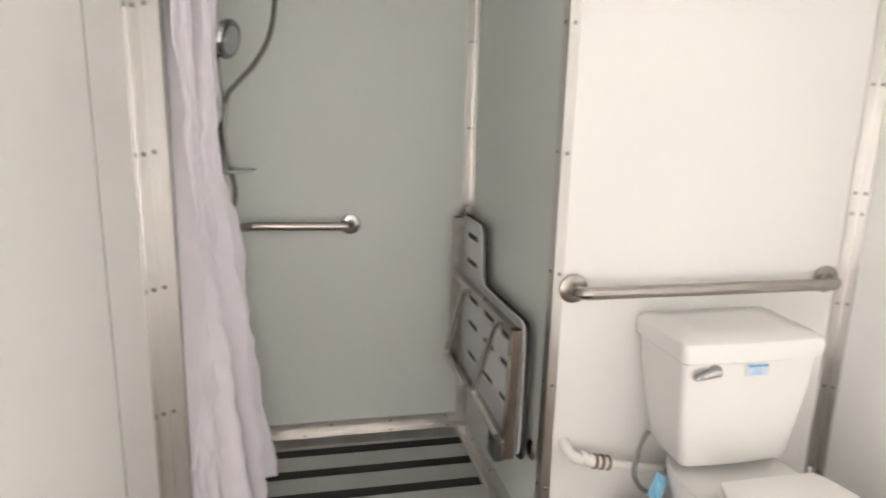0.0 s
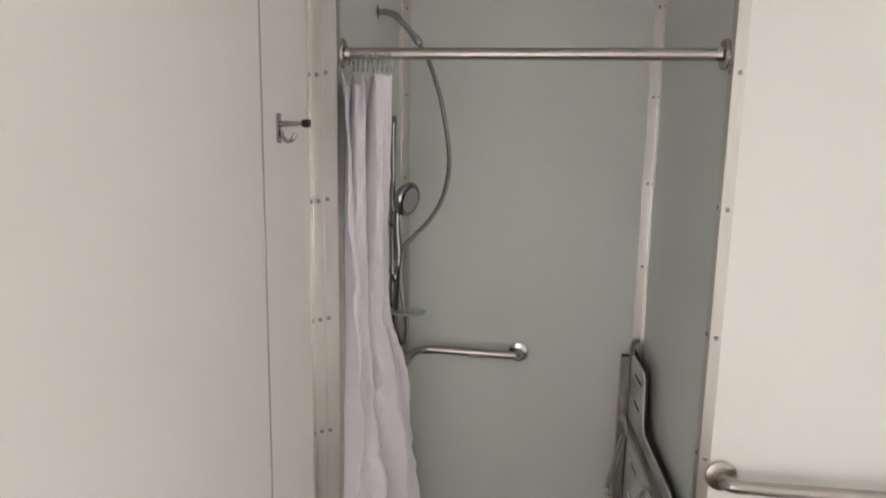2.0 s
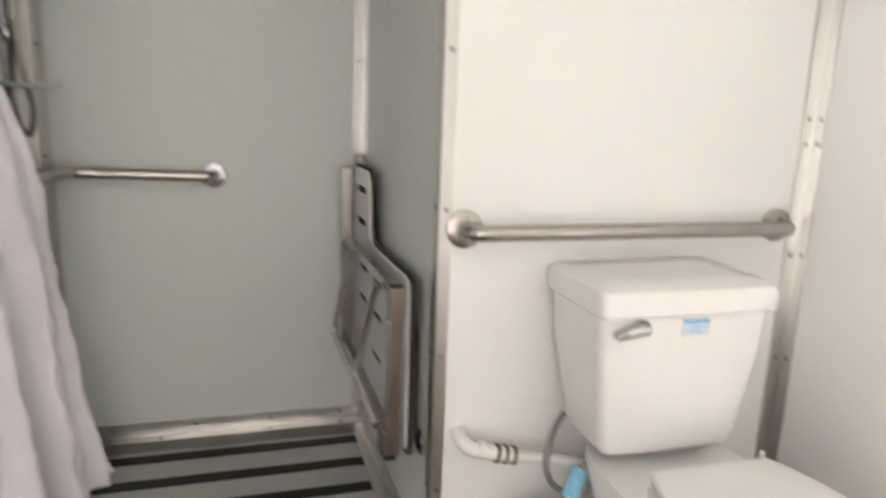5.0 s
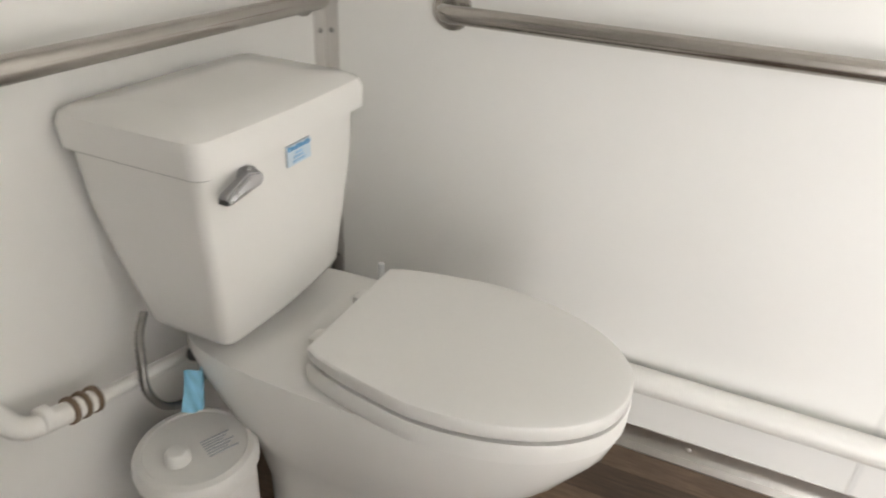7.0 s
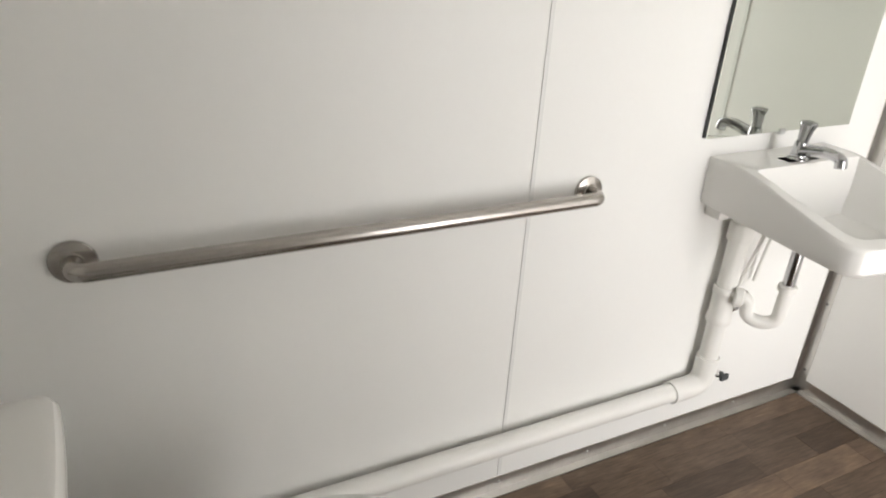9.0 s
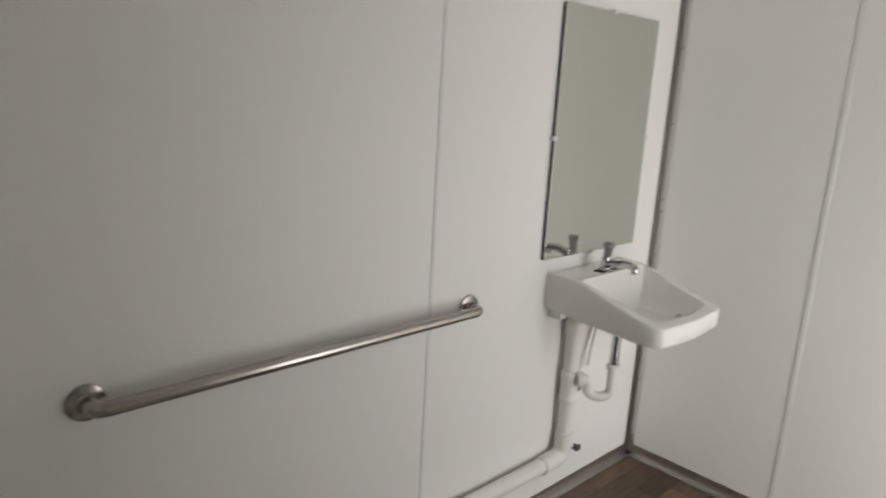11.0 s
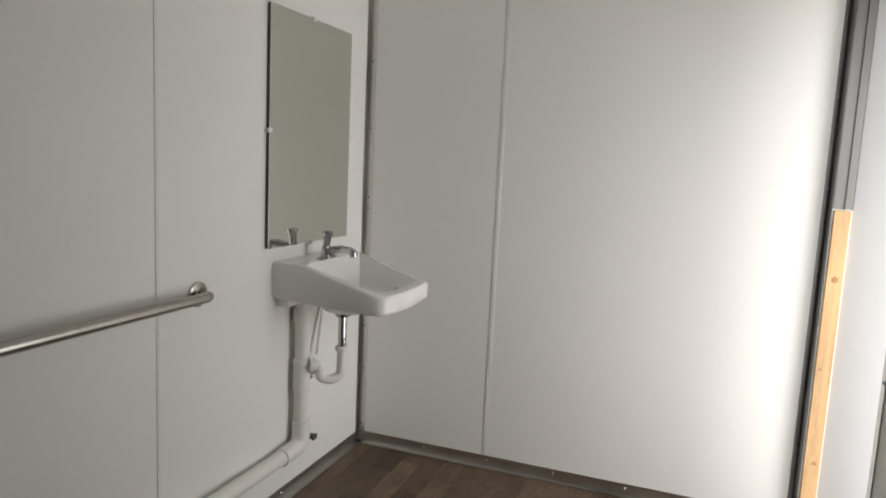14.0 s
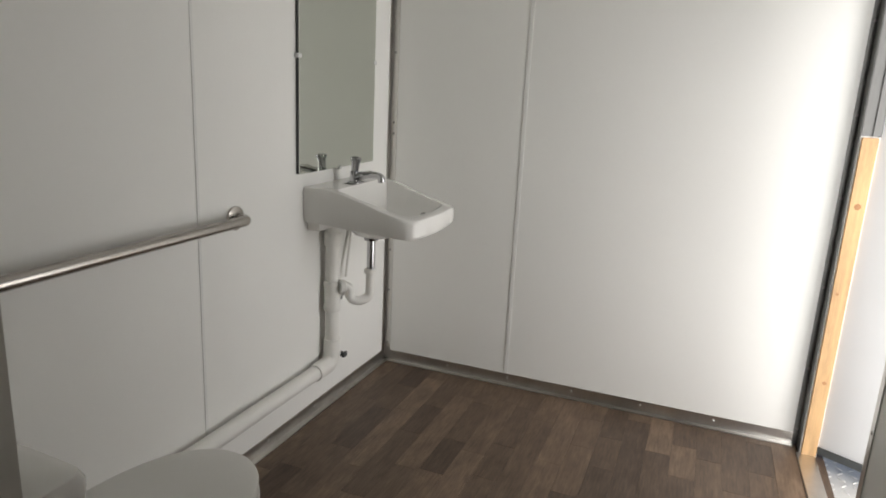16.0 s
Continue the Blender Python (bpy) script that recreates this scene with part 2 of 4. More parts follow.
wall("wall_east", [(0, YS - T), (T, YS - T), (T, YB + T), (0, YB + T)], "smooth off-white composite panel wall")
wall("wall_south", [(XW1 - T, YS - T), (0, YS - T), (0, YS), (XW1 - T, YS)], "smooth off-white composite panel wall beside the door")
wall("wall_north", [(XR + 0.004, 0), (0, 0), (0, YB), (XRB + 0.004, YB)], "off-white panel wall behind the toilet")
wall("wall_shower_right", [(XR, 0.003), (XR + 0.004, 0.003), (XRB + 0.004, YB), (XRB, YB)], "pale grey-green shower side wall panel", mat=SHOWER)
wall("wall_shower_back", [(XL - 0.2, YB), (0, YB), (0, YB + T), (XL - 0.2, YB + T)], "pale grey-green shower back wall panel", mat=SHOWER)
wall("wall_shower_left", [(XO, 0.0), (XL, YB), (XL - 0.2, YB), (XO - 0.2, 0.0)], "pale grey-green shower side wall panel", mat=SHOWER)
wall("wall_west_north", [(west(0) - T, 0), (west(DOOR1) - T, DOOR1), (west(DOOR1), DOOR1), (west(0), 0)], "off-white panel wall with a vertical seam")
wall("wall_west_over_door", [(west(DOOR1) - T, DOOR1), (west(DOOR0) - T, DOOR0), (west(DOOR0), DOOR0), (west(DOOR1), DOOR1)], "off-white panel wall above the door opening", DOORH, H)
wall("wall_west_south", [(west(DOOR0) - T, DOOR0), (XW1 - T, YS), (XW1, YS), (west(DOOR0), DOOR0)], "narrow strip of panel wall beside the door")
tagged(part("ceiling", box(-2.25, 0.06, YS - T, YB + T, H, H + 0.05), PANEL, smooth=False), "plain white ceiling panels", "ceiling", kind="structure")
floor = tagged(part("floor", prism([(XW1 - T, YS), (0, YS), (0, 0), (XW0 - T, 0)], -0.05, -0.004), SUBFLOOR, smooth=False), "brown wood-look vinyl plank floor", "floor", kind="structure")
tagged(part("ground", box(-400, 400, -400, 400, -0.75, -0.7), GROUND, smooth=False), "pale gravel ground outside the doorway", "ground", kind="structure")
shower_floor = tagged(part("shower_floor", box(XO - 0.05, XR, 0.0, YB, -0.05, ZS), PAN, smooth=False), "pale grey shower floor with black grip strips", "floor", kind="structure")
for k in range(5):
    part("grip_strip", box(XL + 0.005, XRB - 0.03, 0.683 - 0.142 * k, 0.728 - 0.142 * k, ZS - 0.002, ZS + 0.004, 0.0015, 1), BLACK, shower_floor, "black rough anti-slip strip")


# ---- aluminium trims, seams and screws ----
SCREW = {}


def screw(parent, at, n, mat):
    """A small domed screw head on a surface with normal n."""
    if mat.name not in SCREW:
        ob = part("screw", lathe([(0.0058, 0), (0.0056, 0.0014), (0.004, 0.0028), (0.0012, 0.0033)], 10), mat, parent)
        SCREW[mat.name] = ob.data
    else:
        ob = new("screw", SCREW[mat.name])
        ob.parent = parent
    ob.matrix_local = turned(n, at)


def trim(name, pieces, label, screws=(), mat=None, heads=None):
    """A metal strip of upright or level blocks; screws are (place, normal)."""
    ob = tagged(part(name, pieces, mat or ALU, smooth=True), label, "trim", kind="structure")
    for at, n in screws:
        screw(ob, at, n, heads or SCREWM)
    return ob


def leveled(z0, step, n):
    return [z0 + step * k for k in range(n)]


# baseboard screws: their glint is put into a lighter colour
SCREWGLINT = material("glint_screw_heads", (0.72, 0.72, 0.70), 0.3, 0.6, vary=0.08, scale=80)
SCREWM = material("screw_heads", (0.30, 0.29, 0.28), 0.35, 1.0, vary=0.15, scale=80)
# outside corner between shower and toilet wall
bm = box(XR - 0.002, XR + 0.025, -0.0025, 0.0, 0.0, H)
box(XR - 0.0025, XR, -0.0025, 0.038, 0.0, H, bm=bm)
zs = leveled(0.312, 0.3125, 7)
trim("trim_shower_corner", bm, "aluminium corner trim with screws beside the shower", [((XR + 0.013, -0.0025, z), (0, -1, 0)) for z in zs] + [((XR - 0.0025, 0.022, z + 0.003), (-1, 0, 0)) for z in zs])
# inside corner toilet wall / east wall
bm = box(-0.040, 0, -0.0025, 0.0, 0.0, H)
box(-0.0025, 0, -0.034, -0.0025, 0.0, H, bm=bm)
zs = [0.28, 0.56, 0.82, 1.085, 1.143, 1.44, 1.74, 2.04, 2.3]
trim("trim_toilet_corner", bm, "aluminium corner trim beside the toilet", [((-0.021, -0.0025, z), (0, -1, 0)) for z in zs] + [((-0.0025, -0.018, z), (-1, 0, 0)) for z in zs])
# inside corner of shower back and right wall
bm = box(XRB - 0.034, XRB, YB - 0.0025, YB, 0.16, H)
prism([(XRB - 0.0025, YB - 0.0025), (XRB - 0.0018, YB - 0.034), (XRB + 0.0015, YB - 0.034), (XRB + 0.0015, YB - 0.0025)], 0.16, H, bm)
zs = leveled(0.380, 0.2965, 7)
trim("trim_shower_back_right", bm, "aluminium corner trim in the shower", [((XRB - 0.016, YB - 0.0025, z), (0, -1, 0)) for z in zs] + [((XRB - 0.0015, YB - 0.02, z), (-1, 0, 0)) for z in zs])
bm = box(XL, XL + 0.034, YB - 0.0025, YB, 0.16, H)
box(XL - 0.001, XL + 0.0015, YB - 0.034, YB - 0.0025, 0.16, H, bm=bm)
trim("trim_shower_back_left", bm, "aluminium corner trim in the shower", [((XL + 0.018, YB - 0.0025, z), (0, -1, 0)) for z in zs])
# foot of the shower walls
bm = box(XL + 0.01, XRB - 0.003, YB - 0.003, YB, 0.118, 0.16)
box(XL + 0.01, XRB - 0.003, YB - 0.040, YB - 0.003, 0.114, 0.118, bm=bm)
box(XL + 0.01, XRB - 0.003, YB - 0.042, YB - 0.040, ZS, 0.118, bm=bm)
trim("trim_shower_foot", bm, "aluminium angle along the shower floor", [((x, YB - 0.003, 0.144), (0, -1, 0)) for x in (-1.69, -1.45, -1.223, -1.0)] + [((x, YB - 0.026, 0.118), (0, 0, 1)) for x in (-1.55, -1.225, -1.0)])
bm = prism([(XR - 0.003, 0.04), (XR, 0.04), (XRB, YB - 0.045), (XRB - 0.003, YB - 0.045)], ZS, 0.134)
prism([(XR - 0.03, 0.04), (XR - 0.003, 0.04), (XRB - 0.003, YB - 0.045), (XRB - 0.03, YB - 0.045)], ZS, ZS + 0.004, bm)
trim("trim_shower_foot_side", bm, "aluminium angle along the shower floor", [((XR - 0.004 + (XRB - XR) * y / YB, y, 0.112), (-1, 0, 0)) for y in (0.18, 0.43, 0.65)])
# left side of the shower opening: inside corner and outside corner
bm = box(XW0 + 0.003, XO + 0.003, -0.0025, 0.0, 0.0, H)
box(XO, XO + 0.003, -0.0025, 0.03, 0.0, H, bm=bm)
prism([(west(-0.028), -0.028), (west(-0.028) + 0.003, -0.028), (west(0) + 0.003, -0.0025), (west(0), -0.0025)], 0.0, H, bm)
box(XW0 + 0.024, XO - 0.034, -0.005, -0.0025, 0.0, H, bm=bm)
zs = leveled(0.311, 0.3105, 7)
trim("trim_shower_left", bm, "wide aluminium corner trim with rows of screws", [((XO - 0.025, -0.0025, z + 0.006), (0, -1, 0)) for z in zs] + [((XW0 + 0.018, -0.0025, z), (0, -1, 0)) for z in zs] + [((west(-0.018) + 0.003, -0.018, z), (1, 0, 0)) for z in zs])
# south-east corner
bm = box(-0.034, 0, YS, YS + 0.0025, 0.05, H)
box(-0.0025, 0, YS + 0.0025, YS + 0.030, 0.05, H, bm=bm)
zs = [0.09, 0.36, 0.56, 0.83, 1.107, 1.157, 1.464, 1.755, 2.05, 2.3]
trim("trim_sink_corner", bm, "aluminium corner trim beside the sink", [((-0.018, YS + 0.0025, z), (0, 1, 0)) for z in zs])
# angles along the floor
bm = box(-0.0025, 0, YS, -0.003, 0.0, 0.052)
box(-0.026, -0.0025, YS, -0.003, 0.0, 0.0035, bm=bm)
trim("baseboard_east", bm, "aluminium angle along the foot of the wall", [((-0.0025, -0.293 - 0.3115 * k, 0.032), (-1, 0, 0)) for k in range(7)], heads=SCREWGLINT)
bm = box(XW1 + 0.02, -0.003, YS, YS + 0.0025, 0.0, 0.052)
box(XW1 + 0.02, -0.003, YS + 0.0025, YS + 0.026, 0.0, 0.0035, bm=bm)
trim("baseboard_south", bm, "aluminium angle along the foot of the wall", [((-0.340 - 0.298 * k, YS + 0.0025, 0.032), (0, 1, 0)) for k in range(5)], heads=SCREWGLINT)
# door post and jamb
bm = box(XW1, XW1 + 0.022, YS, YS + 0.003, 0.0, H)
prism([(XW1, YS + 0.003), (XW1 + 0.003, YS + 0.003), (west(DOOR0) + 0.003, DOOR0), (west(DOOR0), DOOR0)], 0.0, H, bm)
# the post faces away from the door's light; that shade is in its colour
trim("trim_door_post", bm, "corner trim beside the door, darkened for the shade on it", [((XW1 + 0.011, YS + 0.003, z), (0, 1, 0)) for z in (0.07, 0.33, 0.66, 1.0, 1.3, 1.62)], DARKSHADEMETAL)
bm = box(west(DOOR0) - T, west(DOOR0) - 0.0, DOOR0, DOOR0 + 0.004, 1.232, DOORH)
box(west(DOOR0) - T + 0.018, west(DOOR0) - T + 0.026, DOOR0 + 0.004, DOOR0 + 0.012, 1.232, DOORH, bm=bm)
trim("trim_door_jamb", bm, "grey metal door jamb channel", mat=DARKSHADEMETAL)
xj = west(DOOR1)
bm = box(xj - T - 0.003, xj + 0.003, DOOR1 - 0.003, DOOR1, 0.0, DOORH)
box(xj, xj + 0.003, DOOR1, DOOR1 + 0.03, 0.0, DOORH, bm=bm)
trim("trim_door_edge", bm, "grey aluminium edge trim of the door opening", [((xj + 0.0025, DOOR1 + 0.016, z), (1, 0, 0)) for z in (0.2, 0.5, 0.85, 1.2, 1.55)])
bm = prism([(west(DOOR0) - 0.052, DOOR0 + 0.004), (west(DOOR0) + 0.012, DOOR0 + 0.004), (west(DOOR1) + 0.012, DOOR1 - 0.003), (west(DOOR1) - 0.052, DOOR1 - 0.003)], -0.03, 0.006)
trim("trim_threshold", bm, "worn aluminium door threshold plate")
# panel seams
for name, b in (("seam_east", box(-0.002, 0.0, -1.2310, -1.2190, 0.052, H, 0.0008, 1)),
                ("seam_south", box(-0.6355, -0.6185, YS, YS + 0.003, 0.052, H, 0.0012, 1))):
    tagged(part(name, b, SEAM), "narrow vertical joint strip between wall panels", "trim", kind="structure")
y0, y1 = -0.3290, -0.3215
tagged(part("seam_west", prism([(west(y0) - 0.001, y0), (west(y0) + 0.0012, y0), (west(y1) + 0.0012, y1), (west(y1) - 0.001, y1)], 0, H), SEAMGREY, smooth=False), "thin grey vertical joint between wall panels", "trim", kind="structure")

# ---- outside the door ----
header = tagged(part("door_header", box(west(DOOR0) - 0.12, west(DOOR0) + 0.02, DOOR0 - 0.03, DOOR1, DOORH - 0.035, DOORH, 0.004, 1), DARK), "dark metal door header with a closer bracket", "header", kind="structure")
stud = part("wooden_jamb", box(west(DOOR0) - 0.056, west(DOOR0) - 0.004, DOOR0, DOOR0 + 0.012, 0.0, 1.227, 0.002, 1), WOOD)
tagged(stud, "raw pine board set in the door jamb", "board")
for dx, z, r in ((0.030, 0.985, 0.012), (0.020, 0.66, 0.006), (0.036, 0.31, 0.008)):
    part("knot", lathe([(r, 0), (r * 0.9, 0.0005), (r * 0.3, 0.0006)], 14, turned((0, 1, 0), (west(DOOR0) - dx, DOOR0 + 0.0118, z))), KNOT, stud, "dark orange-brown knot")
leaf = empty("door", Matrix.Translation((west(DOOR0) - 0.058, DOOR0, 0.0)) @ pose(0, 0, 0, 0, 0, -28), "white outward-opening door standing ajar", "door")
part("door_leaf", box(-0.84, 0.0, -0.04, 0.0, 0.03, 1.99, 0.004, 2), DOORW, leaf)
part("bottom_sweep", box(-0.84, 0.0, 0.0, 0.008, 0.015, 0.045, 0.002, 1), DARK, leaf, "black rubber door sweep")
part("hinge_edge", box(-0.004, 0.008, -0.03, 0.003, 1.23, 1.99), DARK, leaf, "dark door edge gasket")
ramp = empty("ramp", Matrix.Translation((-2.0, -1.9, -0.06)), "aluminium tread-plate ramp landing outside the door", "ramp")
part("deck", box(-1.25, 0.12, -0.75, 1.0, -0.04, 0.02, 0.004, 1), PLATE, ramp)
bar_mesh = box(-0.014, 0.014, -0.0035, 0.0035, 0.018, 0.024, 0.002, 1)
for i in range(20):
    for j in range(8):
        if i == j == 0:
            tread = part("tread_bar", bar_mesh, PLATE, ramp)
            ob = tread
        else:
            ob = new("tread_bar", tread.data)
            ob.parent = ramp
        ob.matrix_local = pose(-0.22 + j * 0.045, -0.68 + i * 0.045, 0.0, 0, 0, 45 if (i + j) % 2 else -45)
for x in (-1.15, 0.0):
    for y in (-0.65, 0.9):
        part("leg", box(x - 0.02, x + 0.02, y - 0.02, y + 0.02, -0.64, -0.04), ALU, ramp)

# ---- toilet ----
def oval(cx, cy, rx, ry, z, n=40, front=1.0, power=2.0):
    """A closed ring; its -y half is stretched by front."""
    ring = []
    for k in range(n):
        a = 2 * math.pi * k / n
        c, s_ = math.cos(a), math.sin(a)
        c = math.copysign(abs(c) ** (2 / power), c)
        s_ = math.copysign(abs(s_) ** (2 / power), s_)
        ring.append((cx + rx * c, cy + ry * s_ * (front if s_ < 0 else 1), z))
    return ring


def rectring(x0, x1, y0, y1, z, r, n=6, bow=0.0):
    """A rounded rectangle ring; bow swells its -y side."""
    ring = []
    for cx, cy, a0 in ((x1 - r, y1 - r, 0), (x0 + r, y1 - r, 90), (x0 + r, y0 + r, 180), (x1 - r, y0 + r, 270)):
        for k in range(n + 1):
            a = radians(a0 + 90 * k / n)
            ring.append([cx + r * math.cos(a), cy + r * math.sin(a), z])
    i = 3 * (n + 1)
    fill = [[ring[i - 1][0] * (1 - u) + ring[i][0] * u, ring[i][1], z] for u in (k / 8 for k in range(1, 8))]
    ring = ring[:i] + fill + ring[i:]
    for q in ring:
        u = (q[0] - x0) / (x1 - x0) * 2 - 1
        if q[1] < (y0 + y1) / 2:
            q[1] -= bow * (1 - u * u)
    return ring


CX = -0.447
TX = -0.466
toilet = empty("toilet", Matrix.Translation((TX, -0.35, 0)), "white ceramic two-piece toilet with the lid closed", "toilet")
to_tank = Matrix.Translation((0, 0.35, 0.478)) @ Matrix.Diagonal((0.945, 1.04, 0.885, 1)) @ Matrix.Translation((-CX, 0, -0.402))
to_lever = Matrix.Translation((0, -0.001, -0.008)) @ to_tank
to_bowl = Matrix.Translation((0, 0.005, 0)) @ Matrix.Diagonal((0.885, 0.909, 1.138, 1)) @ Matrix.Translation((-CX + 0.006, 0.335, 0))


def moved(bm, m):
    bmesh.ops.transform(bm, matrix=m, verts=bm.verts)
    return bm


rings = [rectring(CX - 0.157, CX + 0.150, -0.208, -0.075, 0.402, 0.018, bow=0.008),
         rectring(CX - 0.167, CX + 0.160, -0.215, -0.066, 0.418, 0.017, bow=0.008),
         rectring(CX - 0.182, CX + 0.172, -0.222, -0.046, 0.52, 0.016, bow=0.008),
         rectring(CX - 0.197, CX + 0.186, -0.230, -0.026, 0.64, 0.014, bow=0.008),
         rectring(CX - 0.202, CX + 0.192, -0.234, -0.016, 0.745, 0.018, bow=0.008)]
part("tank", moved(loft(rings), to_tank), CERAMIC, toilet)
rings = [rectring(CX - 0.207, CX + 0.198, -0.240, -0.012, 0.732, 0.014, bow=0.008),
         rectring(CX - 0.213, CX + 0.204, -0.248, -0.008, 0.737, 0.022, bow=0.008),
         rectring(CX - 0.215, CX + 0.206, -0.249, -0.007, 0.774, 0.022, bow=0.008),
         rectring(CX - 0.211, CX + 0.202, -0.243, -0.010, 0.789, 0.024, bow=0.008),
         rectring(CX - 0.200, CX + 0.190, -0.228, -0.020, 0.797, 0.026, bow=0.008),
         rectring(CX - 0.120, CX + 0.120, -0.170, -0.070, 0.800, 0.030, bow=0.012)]
part("tank_lid", moved(loft(rings), to_tank), CERAMIC, toilet)
lever = part("flush_lever", moved(loft([[(x, -0.257 + dy, z + dz * k) for dy, dz in ((0.010, -1), (0.010, 1), (0.0, 1.15), (-0.007, 0.75), (-0.009, 0.0), (-0.006, -0.8), (0.0, -1.1))] for x, z, k in ((-0.562, 0.7225, 0.009), (-0.566, 0.722, 0.0120), (-0.582, 0.721, 0.0125), (-0.592, 0.719, 0.0115), (-0.610, 0.715, 0.0098), (-0.628, 0.711, 0.0075), (-0.634, 0.709, 0.004))]), to_lever), CHROME, toilet, "chrome flush lever")
part("lever_base", moved(lathe([(0.016, -0.004), (0.016, 0.010), (0.012, 0.014)], 16, turned((0, -1, 0), (-0.566, -0.238, 0.7215))), to_lever), CHROME, lever)
lab = part("water_label", moved(box(CX - 0.026, CX + 0.036, -0.2425, -0.2405, 0.698, 0.734), to_lever), LABELW, toilet, "small white sticker with blue print")
for k in range(8):
    part("print_bar", moved(box(CX - 0.024 + 0.0075 * k, CX - 0.0185 + 0.0075 * k, -0.2435, -0.2423, 0.724, 0.732 - 0.001 * (k % 3)), to_lever), BLUEPRINT, lab)
for k in range(3):
    part("print_bar", moved(box(CX - 0.012 + 0.003 * k, CX + 0.020 - 0.004 * k, -0.2433, -0.2422, 0.702 + 0.007 * k, 0.706 + 0.007 * k), to_lever), PALEBLUE, lab)
# bowl with foot
rings = []
for z, rx, y0, y1 in ((0.0, 0.115, -0.62, -0.16), (0.03, 0.112, -0.615, -0.16), (0.10, 0.100, -0.60, -0.15), (0.19, 0.125, -0.65, -0.13), (0.27, 0.168, -0.745, -0.10), (0.34, 0.185, -0.806, -0.05), (0.374, 0.189, -0.820, -0.030), (0.393, 0.186, -0.817, -0.030)):
    cy = -0.36 if z > 0.15 else -0.34
    ring = []
    for k in range(44):
        a = 2 * math.pi * k / 44
        c, s_ = math.cos(a), math.sin(a)
        if s_ > 0:
            c, s_ = math.copysign(abs(c) ** 0.55, c), abs(s_) ** 0.55
            ring.append((CX + rx * c, cy + (y1 - cy) * s_, z))
        else:
            ring.append((CX + rx * c, cy + (cy - y0) * s_, z))
    rings.append(ring)
part("bowl", moved(loft(rings), to_bowl), CERAMIC, toilet)


LX = CX - 0.006


def lid_ring(z, grow=0.0, y_back=-0.335):
    ring = []
    for k in range(49):
        a = math.pi + math.pi * k / 48
        c, s_ = math.cos(a), math.sin(a)
        w = 0.186 + grow
        ring.append((LX + math.copysign(abs(c) ** 0.92, c) * w, -0.532 + s_ * (0.287 + grow), z))
    back = y_back + grow
    for u in range(1, 7):
        u = u / 7
        ring.append((LX + (0.186 + grow) * (1 - u * u * 0.12) - 0.02 * u, -0.532 + (back + 0.532) * u, z))
    ring.append((LX + 0.138 + grow, back, z))
    ring.append((LX - 0.138 - grow, back, z))
    for u in range(6, 0, -1):
        u = u / 7
        ring.append((LX - (0.186 + grow) * (1 - u * u * 0.12) + 0.02 * u, -0.532 + (back + 0.532) * u, z))
    return ring


part("seat", moved(loft([lid_ring(0.3925, -0.008), lid_ring(0.395, 0.005), lid_ring(0.417, 0.006), lid_ring(0.4225, 0.003), lid_ring(0.423, -0.016)]), to_bowl), PLASTIC, toilet, "white plastic toilet seat")
lid = part("lid", moved(loft([lid_ring(0.4275, -0.012), lid_ring(0.4285, 0.002), lid_ring(0.4445, 0.004), lid_ring(0.4485, 0.001), lid_ring(0.4505, -0.006), lid_ring(0.4518, -0.05), lid_ring(0.452, -0.09)]), to_bowl), PLASTIC, toilet, "closed white plastic lid")
for dx in (-0.075, 0.075):
    part("hinge", moved(box(CX + dx - 0.020, CX + dx + 0.020, -0.345, -0.292, 0.391, 0.424, 0.008), to_bowl), PLASTIC, toilet)
part("hinge_pin", moved(tube([(CX + 0.150, -0.305, 0.392), (CX + 0.152, -0.305, 0.445)], 0.006, 10), to_bowl), CLEARP, toilet, "small translucent plastic pin")
for dx in (-0.125, 0.125):
    part("bolt_cap", moved(lathe([(0.016, 0), (0.014, 0.016), (0.006, 0.021)], 16, Matrix.Translation((CX + dx * 1.0, -0.30, 0.0))), to_bowl), PLASTIC, toilet)

# drain and water supply beside the toilet
pipe = empty("supply_pipe", Matrix.Translation((-0.845, 0, 0.436)), "white plastic water pipe elbow with brown clamps", "pipe")
inv = Matrix.Translation((0.86, 0, -0.40))
part("pipe_elbow", moved(tube(rounded([(-0.862, 0.0, 0.415), (-0.862, -0.054, 0.396), (-0.80, -0.060, 0.3835), (-0.752, -0.062, 0.373)], 0.03), 0.0165, 16), inv), PVC, pipe)
part("elbow_collar", moved(lathe([(0.0175, -0.008), (0.0195, -0.006), (0.0195, 0.006), (0.0175, 0.008)], 18, turned((0.97, -0.02, -0.22), (-0.828, -0.057, 0.3945))), inv), PVC, pipe)
part("pipe_run", moved(tube([(-0.755, -0.062, 0.373), (-0.62, -0.066, 0.347), (-0.56, -0.066, 0.335)], 0.0115, 14), inv), PVC, pipe)
for k in range(3):
    part("clamp", moved(lathe([(0.0185, -0.004), (0.021, -0.003), (0.021, 0.003), (0.0185, 0.004)], 18, turned((0.97, -0.01, -0.22), (-0.792 + 0.019 * k, -0.0605, 0.3828 - 0.0042 * k))), inv), BROWN, pipe, "brown crimp ring")
hose = empty("supply_hose", Matrix.Translation((-0.605, -0.10, 0.462)), "braided steel toilet supply hose with a blue tag", "hose")
inv = Matrix.Translation((0.60, 0.10, -0.42))
